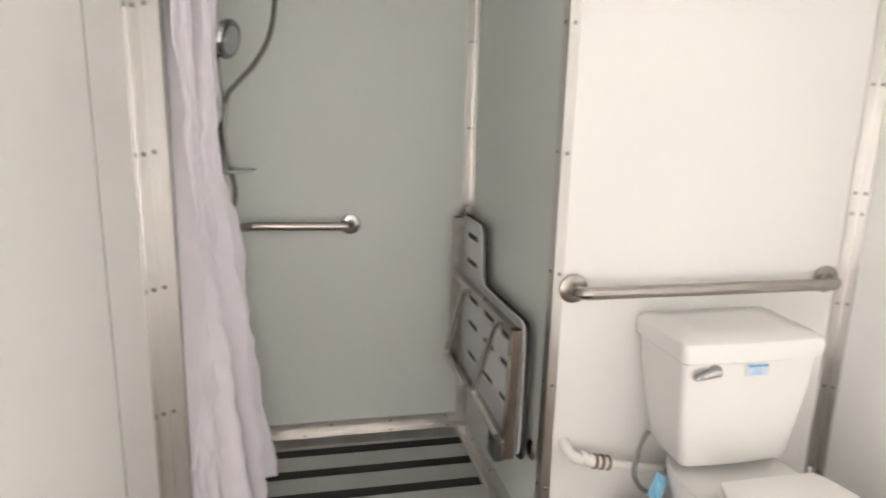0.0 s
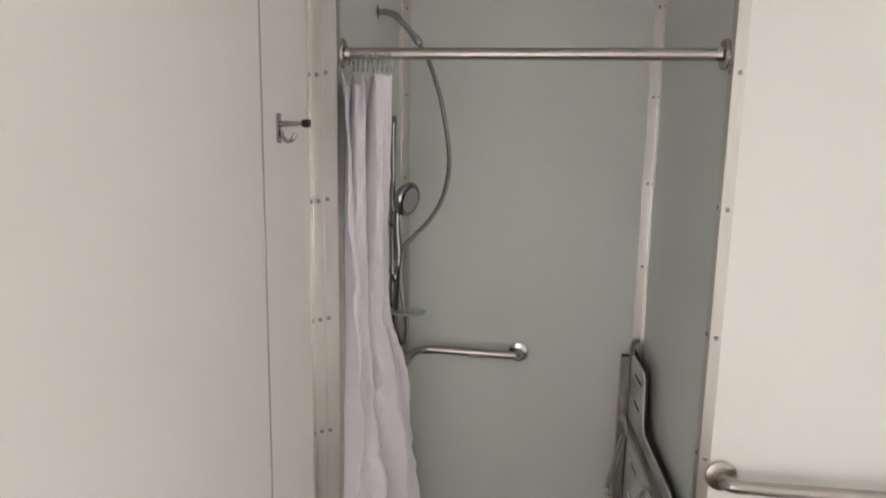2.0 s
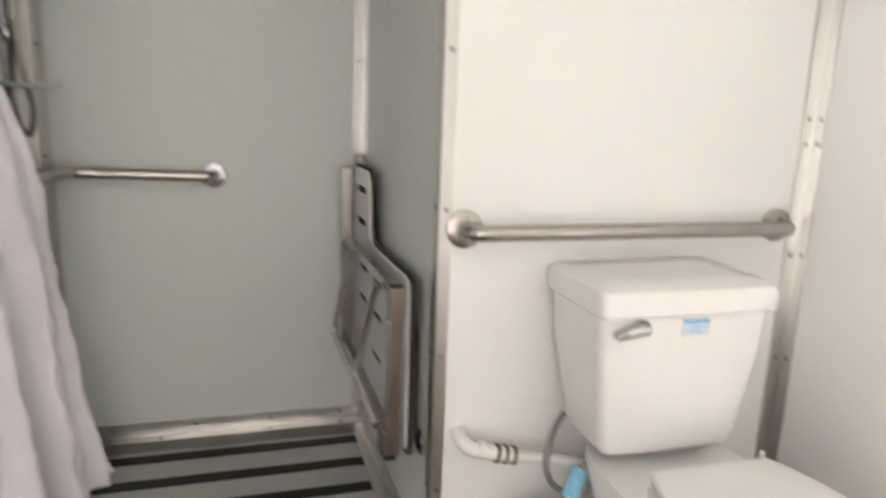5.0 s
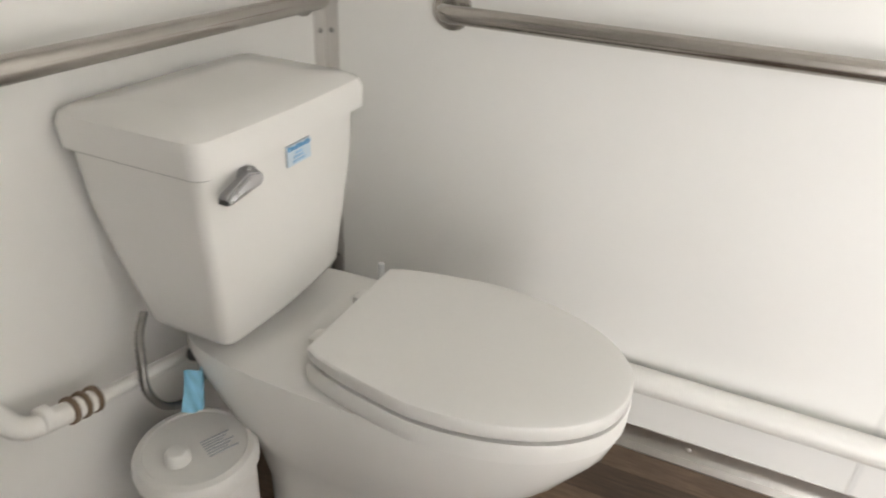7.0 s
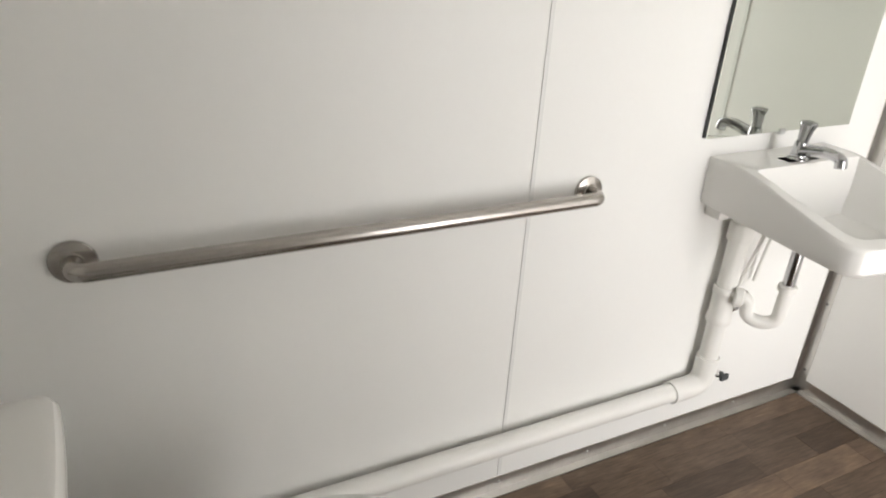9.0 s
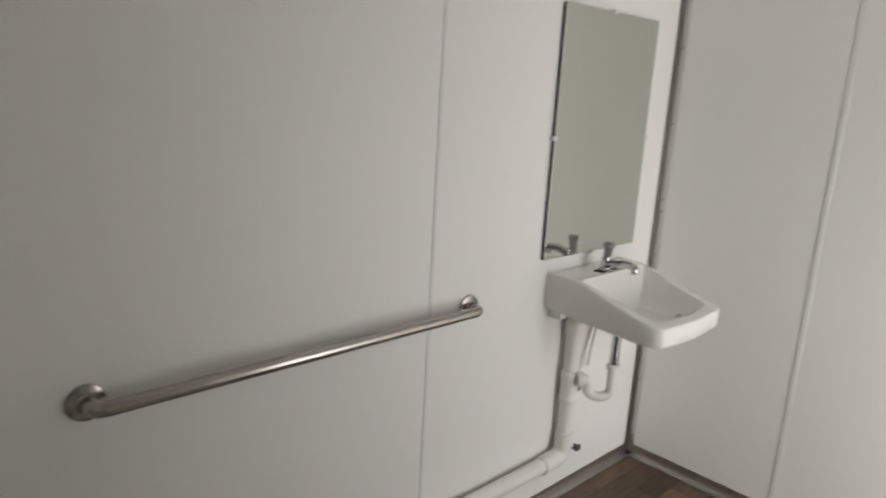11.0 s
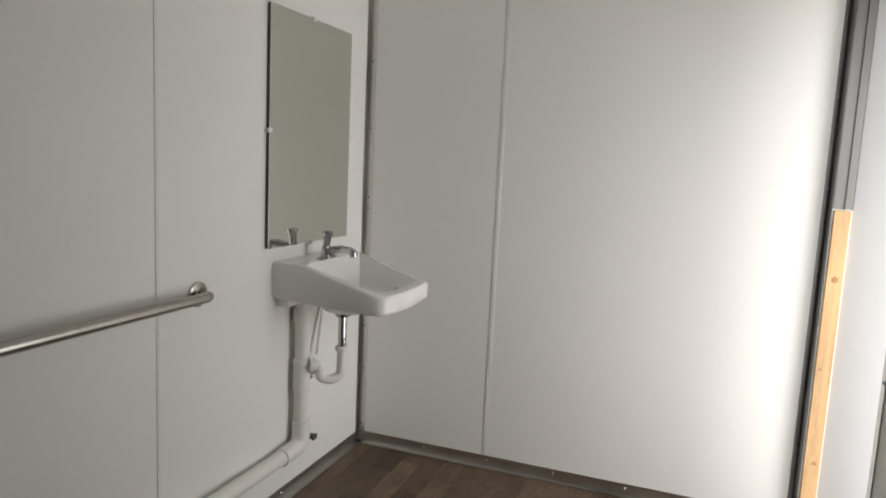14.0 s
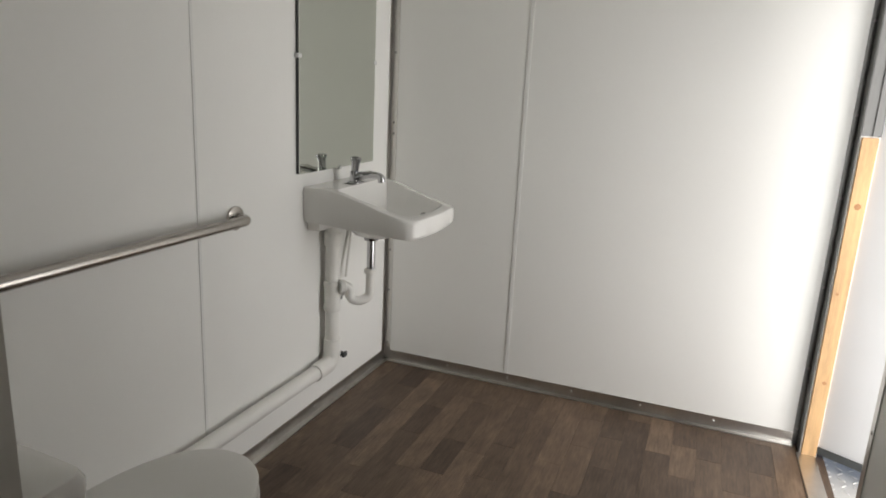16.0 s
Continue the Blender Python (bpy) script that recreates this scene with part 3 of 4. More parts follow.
hl = spline([(-0.618, -0.060, 0.455), (-0.642, -0.070, 0.428), (-0.664, -0.090, 0.392), (-0.674, -0.102, 0.355), (-0.660, -0.112, 0.318), (-0.628, -0.122, 0.302), (-0.592, -0.125, 0.315), (-0.574, -0.122, 0.345), (-0.566, -0.12, 0.39), (-0.564, -0.12, 0.43)], 10)
part("hose_line", moved(tube(hl, [0.0066 + (0.0006 if i % 2 else -0.0005) for i in range(len(hl))], 10), inv), HOSE, hose)
part("hose_nut", moved(lathe([(0.012, 0), (0.015, 0.004), (0.015, 0.022), (0.010, 0.028)], 8, turned((0.1, 0, 1), (-0.566, -0.12, 0.395))), inv), DARK, hose, "dark plastic hose nut")
part("valve", moved(lathe([(0.010, 0), (0.013, 0.004), (0.013, 0.03), (0.016, 0.032), (0.016, 0.046)], 14, turned((0.3, -1, 0.2), (-0.565, -0.085, 0.345))), inv), DARK, hose, "small dark stop valve")
tag = bmesh.new()
bmesh.ops.create_grid(tag, x_segments=10, y_segments=14, size=0.5)
for v in tag.verts:
    x, y = v.co.x, v.co.y
    v.co = (-0.622 + 0.044 * x + 0.030 * y, -0.150 - 0.008 * math.cos(6.0 * x) + 0.020 * y - 0.004 * math.sin(11 * x + 3 * y), 0.338 + 0.054 * y - 0.016 * x)
bmesh.ops.solidify(tag, geom=tag.faces[:], thickness=0.0008)
paper = part("blue_tag", moved(tag, inv), BLUE, hose, "crumpled pale blue paper tag")
can = empty("water_canister", Matrix.Translation((-0.662, -0.165, 0)), "round white plastic canister with a printed lid", "canister")
part("canister_body", lathe([(0.085, 0), (0.088, 0.01), (0.090, 0.252), (0.086, 0.262)], 36), PLASTIC, can)
canlid = part("canister_lid", lathe([(0.092, 0.254), (0.096, 0.258), (0.098, 0.264), (0.097, 0.284), (0.092, 0.292), (0.082, 0.295), (0.080, 0.292), (0.02, 0.293)], 40), PLASTIC, can)
part("knob", lathe([(0.020, 0.292), (0.019, 0.306), (0.014, 0.312), (0.004, 0.313)], 20, Matrix.Translation((-0.034, 0.004, 0))), PLASTIC, canlid)
for k in range(7):
    part("print_bar", moved(box(-0.024, 0.024 - 0.007 * (k % 3), -0.0010, 0.0010, 0.2922, 0.2942), pose(0.030 - 0.0025 * k, -0.012 - 0.0055 * k, 0, 0, 0, -25)), GREYPRINT, canlid)

# ---- set-out of the shower's fittings ----
SET = Matrix(((0.94, -0.03, 0, -0.036), (0, 0.872, 0, 0), (0, 0, 0.925, 0.069), (0, 0, 0, 1)))


def set_out(base):
    """The pose of a shower thing's Empty, and the matrix that takes its parts to it."""
    at = Matrix.Translation(SET @ Vector(base))
    return at, at.inverted() @ SET


# ---- grab bars ----
FLANGE = [(0.0385, 0), (0.0395, 0.003), (0.038, 0.008), (0.031, 0.0105), (0.0205, 0.012), (0.0185, 0.016)]


def grab_bar(a, b, n, label, r=0.0168, out=0.055):
    """A bar from flange a to flange b on a wall with normal n."""
    a, b, n = Vector(a), Vector(b), Vector(n)
    top = empty("grab_bar", Matrix.Translation(a), label, "grab bar", "grab bars")
    inv = Matrix.Translation(-a)
    part("bar", tube([inv @ q for q in rounded([a, a + n * out, b + n * out, b], 0.05, 8)], r, 18), STEEL, top)
    for q in (a, b):
        part("flange", lathe(FLANGE, 30, inv @ turned(n, q)), STEEL, top)
    return top


grab_bar((-0.851, -0.0025, 0.897), (-0.080, -0.0025, 0.896), (0, -1, 0), "brushed stainless grab bar on the wall behind the toilet")
grab_bar((0, -0.291, 0.893), (0, -1.386, 0.893), (-1, 0, 0), "long brushed stainless grab bar beside the toilet")
at, inv = set_out((-1.392, 0.907, 0.925))
bar = empty("grab_bar", at, "brushed stainless corner grab bar in the shower", "grab bar", "grab bars")
part("bar", moved(tube(rounded([(-1.392, 0.907, 0.925), (-1.392, 0.852, 0.925), (-1.800, 0.847, 0.935), (-1.845, 0.32, 0.935), (-1.905, 0.32, 0.935)], 0.10, 8), 0.0168, 18), inv), STEEL, bar)
part("flange", moved(lathe(FLANGE, 30, turned((0, -1, 0), (-1.392, 0.907, 0.925))), inv), CHROME, bar)
part("flange", moved(lathe(FLANGE, 30, turned((1, 0, 0), (-1.905, 0.32, 0.935))), inv), STEEL, bar)
part("corner_bracket", moved(tube([(-1.888, 0.82, 0.935), (-1.845, 0.815, 0.935)], 0.012, 14), inv), STEEL, bar)
part("corner_flange", moved(lathe(FLANGE, 30, turned((1, 0, 0), (-1.890, 0.82, 0.935))), inv), STEEL, bar)

# ---- folding shower seat, folded up against the wall ----
at, inv = set_out((-0.925, 0.45, 0.2))
seat = empty("folding_seat", at, "folded white slatted shower seat with a steel frame", "folding seat")
XB = -0.968


def plate(outline, holes, x0, x1):
    """A flat board in the y-z plane with round corners and slots cut through."""
    bm = bmesh.new()
    loops = [outline] + holes
    edges = []
    for lp in loops:
        vs = [bm.verts.new((x0, y, z)) for y, z in lp]
        edges += [bm.edges.new((vs[i], vs[(i + 1) % len(vs)])) for i in range(len(vs))]
    res = bmesh.ops.triangle_fill(bm, use_beauty=True, use_dissolve=False, edges=edges)
    faces = [f for f in res["geom"] if isinstance(f, bmesh.types.BMFace)]
    ext = bmesh.ops.extrude_face_region(bm, geom=faces)
    for v in ext["geom"]:
        if isinstance(v, bmesh.types.BMVert):
            v.co.x = x1
    bmesh.ops.recalc_face_normals(bm, faces=bm.faces[:])
    return bm


def rounded2(pts, r):
    q = [(0, y, z) for y, z in pts]
    m = [((q[0][1] + q[-1][1]) / 2, (q[0][2] + q[-1][2]) / 2)]
    path = [(0, *m[0])] + q + [(0, *m[0])]
    return [(v.y, v.z) for v in rounded(path, r, 5)][:-1]


def slot(y, z, dy, w=0.0145):
    return [(y - dy, z - w), (y + dy, z - w), (y + dy + w * 0.8, z), (y + dy, z + w), (y - dy, z + w), (y - dy - w * 0.8, z)]


outline = rounded2([(0.86, 0.30), (0.86, 0.965), (0.60, 0.965), (0.575, 0.755), (0.112, 0.755), (0.112, 0.305)], 0.045)
slots = [slot(0.725, 0.90, 0.07, 0.0125), slot(0.725, 0.80, 0.07, 0.0125)]
slots += [slot(y, z, 0.062, 0.0125) for z in (0.66, 0.56, 0.435) for y in (0.275, 0.475, 0.685)]
part("seat_board", moved(plate(outline, slots, XB + 0.0075, XB + 0.0135), inv), SEATP, seat, "white slotted plastic seat board")
part("board_edge", moved(plate(rounded2([(0.868, 0.292), (0.868, 0.973), (0.594, 0.973), (0.569, 0.763), (0.087, 0.763), (0.087, 0.297)], 0.05), [], XB + 0.0140, XB + 0.021), inv), BLACK, seat, "black backing edge")
for (ya, za), (yb, zb) in (((0.822, 0.962), (0.842, 0.36)), ((0.105, 0.742), (0.13, 0.305))):
    part("frame_tube", moved(tube([(XB - 0.022, ya, za), (XB - 0.022, yb, zb)], 0.0215, 4), inv), STEEL, seat)
    part("end_cap", moved(box(XB - 0.036, XB - 0.008, ya - 0.014, ya + 0.014, za - 0.003, za + 0.002), inv), BLACK, seat)
part("top_rail", moved(tube([(XB - 0.02, 0.82, 0.728), (XB - 0.02, 0.115, 0.728)], 0.017, 4), inv), STEEL, seat)
part("bottom_rail", moved(tube([(XB - 0.02, 0.83, 0.37), (XB - 0.02, 0.13, 0.335)], 0.015, 4), inv), STEEL, seat)
for ya, yb in ((0.64, 0.77), (0.24, 0.37)):
    part("leg", moved(tube(rounded([(XB - 0.042, ya, 0.715), (XB - 0.070, yb, 0.425), (XB - 0.058, yb - 0.24, 0.380)], 0.035, 6), 0.0112, 12), inv), LEGSTEEL, seat, "bright bent steel leg")
part("wall_bracket", moved(box(-0.962, -0.926, 0.34, 0.43, 0.165, 0.32, 0.006, 2), inv), DARKSHADEMETAL, seat, "dark steel wall bracket")
part("bracket_pin", moved(tube([(-0.968, 0.385, 0.255), (-0.930, 0.385, 0.255)], 0.020, 16), inv), STEEL, seat)
part("wall_disc", moved(lathe([(0.032, 0), (0.033, 0.003), (0.028, 0.007), (0.01, 0.011)], 24, turned((-1, 0, 0), (-0.925, 0.088, 0.345))), inv), STEEL, seat)
for y, z in ((0.115, 0.65), (0.125, 0.36), (0.80, 0.86)):
    part("bolt", moved(lathe([(0.008, 0), (0.008, 0.006), (0.004, 0.009)], 10, turned((-1, 0, 0), (XB - 0.036, y, z))), inv), CHROME, seat)
part("hinge_post", moved(box(-0.960, -0.926, 0.83, 0.875, 0.30, 1.0, 0.003, 1), inv), STEEL, seat)

# ---- shower rod, rings and curtain ----
at, inv = set_out((-1.913, 0.066, 2.002))
rod = empty("curtain_rod", at, "straight stainless shower curtain rod with round flanges", "curtain rod")
part("rod", moved(tube([(-1.913, 0.066, 2.002), (-0.925, 0.066, 2.002)], 0.0156, 18), inv), STEEL, rod)
part("flange", moved(lathe([(0.039, 0), (0.040, 0.005), (0.036, 0.011), (0.019, 0.014), (0.0165, 0.026)], 28, turned((1, 0, 0), (-1.913, 0.066, 2.002))), inv), STEEL, rod)
part("flange", moved(lathe([(0.039, 0), (0.040, 0.005), (0.036, 0.011), (0.019, 0.014), (0.0165, 0.026)], 28, turned((-1, 0, 0), (-0.925, 0.066, 2.002))), inv), STEEL, rod)

random.seed(4)
NU, NV = 190, 150
ZT, ZB = 1.950, 0.07


ENDS = [(0.0, -1.775, 0.075), (0.24, -1.803, 0.18), (0.40, -1.805, 0.30), (0.52, -1.78, 0.40), (0.63, -1.768, 0.48), (0.74, -1.752, 0.54), (0.86, -1.722, 0.57), (1.0, -1.685, 0.64)]


def cloth(u, v):
    """A point of the bunched curtain, tucked into the shower: u along it, v from its top down."""
    ex, ey = np.interp(v, [e[0] for e in ENDS], [e[1] for e in ENDS]), np.interp(v, [e[0] for e in ENDS], [e[2] for e in ENDS])
    sx, sy = -1.906 - 0.004 * v, 0.052 - 0.05 * v
    dx, dy = ex - sx, ey - sy
    ln = math.hypot(dx, dy)
    nx, ny = dy / ln, -dx / ln
    w = u + 0.06 * math.sin(5.3 * u + 2.6 * v) + 0.05 * noise.noise(Vector((u * 3, v * 2.5, 1)))
    ph = 2 * math.pi * (3.2 * w + 0.30 * v)
    waist = math.exp(-((v - 0.37) / 0.07) ** 2)
    f = min(1, max(0, (u - 0.52) / 0.26))
    calm = 1 - 0.72 * f * f * (3 - 2 * f) * max(0, 1 - 0.75 * v)      # the broad flat end panel
    amp = (0.042 + 0.012 * v) * (0.75 + 0.5 * math.sin(9 * u + 1.3 + 2 * v)) * (1 - 0.45 * waist) * calm
    d = amp * (math.sin(ph) + 0.28 * math.sin(2 * ph + 1 + 4 * v)) + 0.012 * calm * math.sin(2.6 * ph + 5 * v) * min(1, 2 * v)
    crease = sum(math.exp(-((v - v0 - 0.012 * math.sin(4 * u + v0 * 9)) / 0.007) ** 2) for v0 in (0.155, 0.31, 0.42, 0.63))
    d += 0.0045 * crease + 0.020 * calm * noise.noise(Vector((u * 6, v * 5, 2))) * min(1, 4 * v) + (0.006 + 0.005 * v) * noise.noise(Vector((u * 15, v * 22, 7))) - (0.003 + 0.009 * v) * abs(noise.noise(Vector((u * 9 + 3 * v, v * 17 - 4 * u, 5)))) * 2 + 0.003 * noise.noise(Vector((u * 34, v * 60, 3)))
    d += 0.022 * (1 - f) * math.sin(2 * math.pi * 5 * u + 0.6) * max(0, 1 - v * 6)
    uu = 0.5 + (u - 0.5) * (1 - 0.10 * waist)
    x, y = sx + dx * uu + nx * d + 0.012 * noise.noise(Vector((3, v * 7, u * 2))) * v, sy + dy * uu + ny * d
    sag = 0.034 * abs(math.sin(math.pi * 5 * u)) * (0.6 + 0.4 * math.sin(7 * u)) * max(0, 1 - v * 9) * (1 - 0.8 * f)
    return Vector((max(x, -1.909 + 0.03 * max(0, y)), y, ZT - sag - v * (ZT - ZB)))


bm = bmesh.new()
grid = [[bm.verts.new(SET @ cloth(i / NU, j / NV)) for i in range(NU + 1)] for j in range(NV + 1)]
for j in range(NV):
    for i in range(NU):
        bm.faces.new((grid[j][i], grid[j + 1][i], grid[j + 1][i + 1], grid[j][i + 1]))
curtain = part("shower_curtain", bm, CURTAIN)
tagged(curtain, "bunched pale lilac-white fabric shower curtain hanging from the rod", "curtain")
sol = curtain.modifiers.new("thick", "SOLIDIFY")
sol.thickness = 0.0012
for k in range(10):
    u = (k + 0.5) / 10
    q = cloth(u, 0.0)
    ring_path = [(q.x * 0.35 + (-1.895 + 0.13 * u) * 0.65 + 0.003 * math.sin(a * 2), 0.066 + 0.017 * math.sin(a) + (q.y - 0.066) * max(0, -math.cos(a)) * 0.6, 1.991 + 0.026 * math.cos(a) - 0.012 * max(0, -math.cos(a))) for a in (2 * math.pi * i / 20 for i in range(21))]
    tagged(part("curtain_ring", moved(tube(ring_path, 0.0014, 6), SET), CHROME), "thin metal shower curtain ring on the rod", "curtain ring", "curtain rings")

# ---- shower fittings ----
BX, BY = -1.846, 0.53
at, inv = set_out((BX, BY, 1.14))
sl = empty("shower_slide_bar", at, "chrome shower slide bar with a hand shower and soap dish", "shower set")
part("slide_bar", moved(tube([(BX, BY, 1.125), (BX, BY, 1.84)], 0.0105, 16), inv), CHROMEDARKREFL, sl)
for z in (1.835, 1.135):
    part("bracket", moved(tube(rounded([(-1.897, BY, z), (BX - 0.004, BY, z), (BX + 0.012, BY, z)], 0.01), 0.0145, 16), inv), CHROMEDARKREFL, sl)
part("slider", moved(lathe([(0.018, 0), (0.021, 0.006), (0.021, 0.034), (0.018, 0.04)], 18, Matrix.Translation((BX, BY, 1.275))), inv), CHROMEDARKREFL, sl)
part("slider_knob", moved(lathe([(0.014, 0), (0.016, 0.01), (0.015, 0.028), (0.008, 0.032)], 16, turned((0.75, -0.65, 0), (BX, BY, 1.295))), inv), CHROMEDARKREFL, sl)
head = part("hand_shower", moved(tube(spline([(BX + 0.026, BY - 0.02, 1.325), (BX + 0.024, BY - 0.02, 1.40), (BX + 0.018, BY - 0.022, 1.47), (BX + 0.020, BY - 0.024, 1.53)], 5), [0.010 + 0.004 * math.sin(i / 15 * 3) for i in range(16)], 14), inv), CHROMEDARKREFL, sl, "chrome hand shower handle")
part("shower_face", moved(lathe([(0.016, -0.036), (0.040, -0.026), (0.058, -0.006), (0.060, 0.005), (0.055, 0.012), (0.043, 0.013)], 28, turned((0.87, -0.45, -0.20), (BX + 0.056, BY - 0.035, 1.570))), inv), CHROMEDARKREFL, head, "round chrome spray head")
part("spray_plate", moved(lathe([(0.041, 0.0125), (0.041, 0.0145), (0.02, 0.0155)], 24, turned((0.87, -0.45, -0.20), (BX + 0.056, BY - 0.035, 1.570))), inv), GREYPLASTIC, head, "grey nozzle plate")
part("strap", moved(lathe([(0.0125, -0.003), (0.014, 0), (0.0125, 0.003)], 14, Matrix.Translation((BX, BY, 1.478))), inv), BLACK, sl)
dish = part("soap_dish", moved(lathe([(0.02, 0), (0.055, 0.004), (0.066, 0.012), (0.068, 0.014), (0.064, 0.0145), (0.052, 0.007), (0.015, 0.004)], 32, Matrix.Translation((BX + 0.055, BY - 0.045, 1.168)) @ Matrix.Diagonal((1.05, 0.8, 1, 1))), inv), GLASSY, sl, "clear plastic soap dish")
part("dish_collar", moved(lathe([(0.016, 0), (0.018, 0.004), (0.018, 0.022), (0.016, 0.026)], 16, Matrix.Translation((BX, BY, 1.160))), inv), CHROMEDARKREFL, sl)
at, inv = set_out((-1.90, 0.5, 2.18))
arm = empty("overhead_shower", at, "chrome shower arm with a hanging flexible steel hose", "overhead shower")
part("escutcheon", moved(lathe([(0.034, 0), (0.033, 0.005), (0.014, 0.010)], 24, turned((1, 0, 0), (-1.898, 0.5, 2.18))), inv), CHROMEDARKREFL, arm)
part("arm_pipe", moved(tube(spline([(-1.898, 0.5, 2.18), (-1.865, 0.5, 2.18), (-1.835, 0.495, 2.168), (-1.80, 0.49, 2.135), (-1.765, 0.485, 2.095)], 5), 0.0105, 14), inv), CHROMEDARKREFL, arm)
part("coupling", moved(lathe([(0.012, 0), (0.0135, 0.004), (0.0135, 0.028), (0.011, 0.034)], 14, turned((0.62, -0.06, -0.78), (-1.772, 0.486, 2.103))), inv), CHROMEDARKREFL, arm)
hp = spline([(-1.757, 0.485, 2.085), (-1.725, 0.48, 2.03), (-1.695, 0.48, 1.95), (-1.672, 0.48, 1.86), (-1.653, 0.48, 1.75), (-1.652, 0.48, 1.66), (-1.672, 0.485, 1.575), (-1.715, 0.49, 1.50), (-1.765, 0.495, 1.445), (-1.80, 0.50, 1.40), (-1.812, 0.50, 1.30), (-1.80, 0.49, 1.20), (-1.787, 0.49, 1.12), (-1.795, 0.49, 1.065), (-1.815, 0.495, 1.07), (-1.828, 0.50, 1.13), (-1.826, 0.51, 1.25), (-1.820, 0.51, 1.325)], 22)
part("hose", moved(tube(hp, [0.0075 + (0.0011 if i % 2 else -0.0005) for i in range(len(hp))], 8), inv), HOSE, arm, "ribbed flexible steel hose")

# ---- coat hook with a door bumper ----
hx = west(-0.235)
hook = empty("coat_hook", Matrix.Translation((hx, -0.235, 1.735)), "chrome coat hook with a black rubber bumper", "hook")
part("back_plate", box(0, 0.005, -0.010, 0.010, -0.034, 0.028, 0.0045, 3), CHROMEDARKREFL, hook)
part("stem", tube([(0.004, 0, 0.006), (0.058, 0, 0.008)], [0.0072, 0.0046], 12), CHROMEDARKREFL, hook)
part("bumper", lathe([(0.0075, 0), (0.0088, 0.003), (0.0088, 0.014), (0.008, 0.016)], 16, turned((1, 0, 0.02), (0.056, 0, 0.008))), BLACK, hook, "black rubber bumper")
part("hook_arm", tube(spline([(0.006, 0, -0.004), (0.012, -0.002, -0.022), (0.022, -0.003, -0.030), (0.034, -0.003, -0.026), (0.040, -0.003, -0.014)], 5), 0.0042, 10), CHROMEDARKREFL, hook)

# ---- sink ----
SY = -2.005
sink = empty("wall_sink", Matrix.Translation((0, SY, 0.845)), "white ceramic wall-hung sink with a single faucet", "sink")


def sink_ring(depth, half, z_of, inset=0.0, r=0.05, n=8):
    """A closed ring round the sink's plan, from the wall out to its rounded front."""
    ring = []
    hb, hf, d, w = half - inset, half - 0.014 - inset, depth - inset, inset
    pts = [(-0.001 - (w * 1.0), hb), (-d * 0.45, hb - 0.003), (-d, hf), (-d - 0.018, 0), (-d, -hf), (-d * 0.45, -hb + 0.003), (-0.001 - w, -hb)]
    path = [Vector((pts[0][0], pts[0][1], 0))] + [Vector((x, y, 0)) for x, y in pts[1:]]
    curve = []
    for i, (a, b) in enumerate(zip(path, path[1:])):
        for k in range(n):
            curve.append(a.lerp(b, k / n))
    curve.append(path[-1])
    for _ in range(3):
        curve = [curve[0]] + [(a + b * 2 + c) / 4 for a, b, c in zip(curve, curve[1:], curve[2:])] + [curve[-1]]
    for k in range(1, n):
        curve.append(path[-1].lerp(path[0], k / n))
    return [(v.x, v.y, z_of(v.x)) for v in curve]


def rim(x):
    u = min(1, max(0, (-x - 0.095) / 0.33))
    return 0.098 - 0.084 * (0.55 * u + 0.45 * u * u * (3 - 2 * u))


def under(x):
    u = min(1, max(0, -x / 0.43))
    return -0.030 - 0.026 * u


flat = lambda z: (lambda x: z)
D, HW = 0.444, 0.229
rings = [sink_ring(D - 0.05, HW - 0.03, lambda x: under(x) + 0.002), sink_ring(D - 0.012, HW - 0.006, under), sink_ring(D - 0.002, HW, lambda x: under(x) + 0.012),
         sink_ring(D, HW, lambda x: rim(x) - 0.010), sink_ring(D - 0.006, HW - 0.004, rim), sink_ring(D - 0.012, HW - 0.008, lambda x: rim(x) + 0.002)]


def basin(inset, z, back):
    ring = []
    for q in sink_ring(D - 0.012, HW - 0.008, flat(0), inset):
        ring.append((min(q[0], -back), q[1], min(z, rim(q[0]) + 0.002)))
    return ring


rings += [basin(0.022, 0.2, 0.128), basin(0.030, 0.060, 0.136), basin(0.046, 0.006, 0.146), basin(0.072, -0.024, 0.158), basin(0.110, -0.040, 0.180), basin(0.150, -0.044, 0.205)]
body = part("basin", loft(rings), CERAMIC, sink)
part("underside", loft([oval(-0.19, 0, 0.045, 0.045, -0.108), oval(-0.19, 0, 0.09, 0.09, -0.094), oval(-0.20, 0, 0.15, 0.15, -0.040)]), CERAMIC, sink)
part("wall_bracket", box(-0.055, -0.002, -0.17, 0.205, -0.066, -0.029, 0.004), CERAMIC, sink)
part("drain_ring", lathe([(0.022, -0.044), (0.022, -0.041), (0.016, -0.0405)], 20, Matrix.Translation((-0.19, 0, 0))), CHROME, sink)
for k, w in enumerate((0.024, 0.008)):
    part("printed_mark", box(-0.062 - w / 2 - 0.0, -0.062 + w / 2, 0.2245 + 0.0005 * k, 0.2275, 0.026 - 0.016 * k, 0.030 - 0.016 * k), GREYPRINT, sink)
fy = 0.006
FX = -0.090
faucet = part("faucet_base", moved(lathe([(0.028, 0.092), (0.027, 0.102), (0.020, 0.108), (0.0175, 0.140), (0.015, 0.147)], 22), pose(FX, fy, 0.0)), CHROME, sink, "chrome push faucet")
part("deck_plate", box(FX - 0.026, FX + 0.026, fy - 0.066, fy + 0.062, 0.093, 0.100, 0.005, 2), CHROME, faucet)
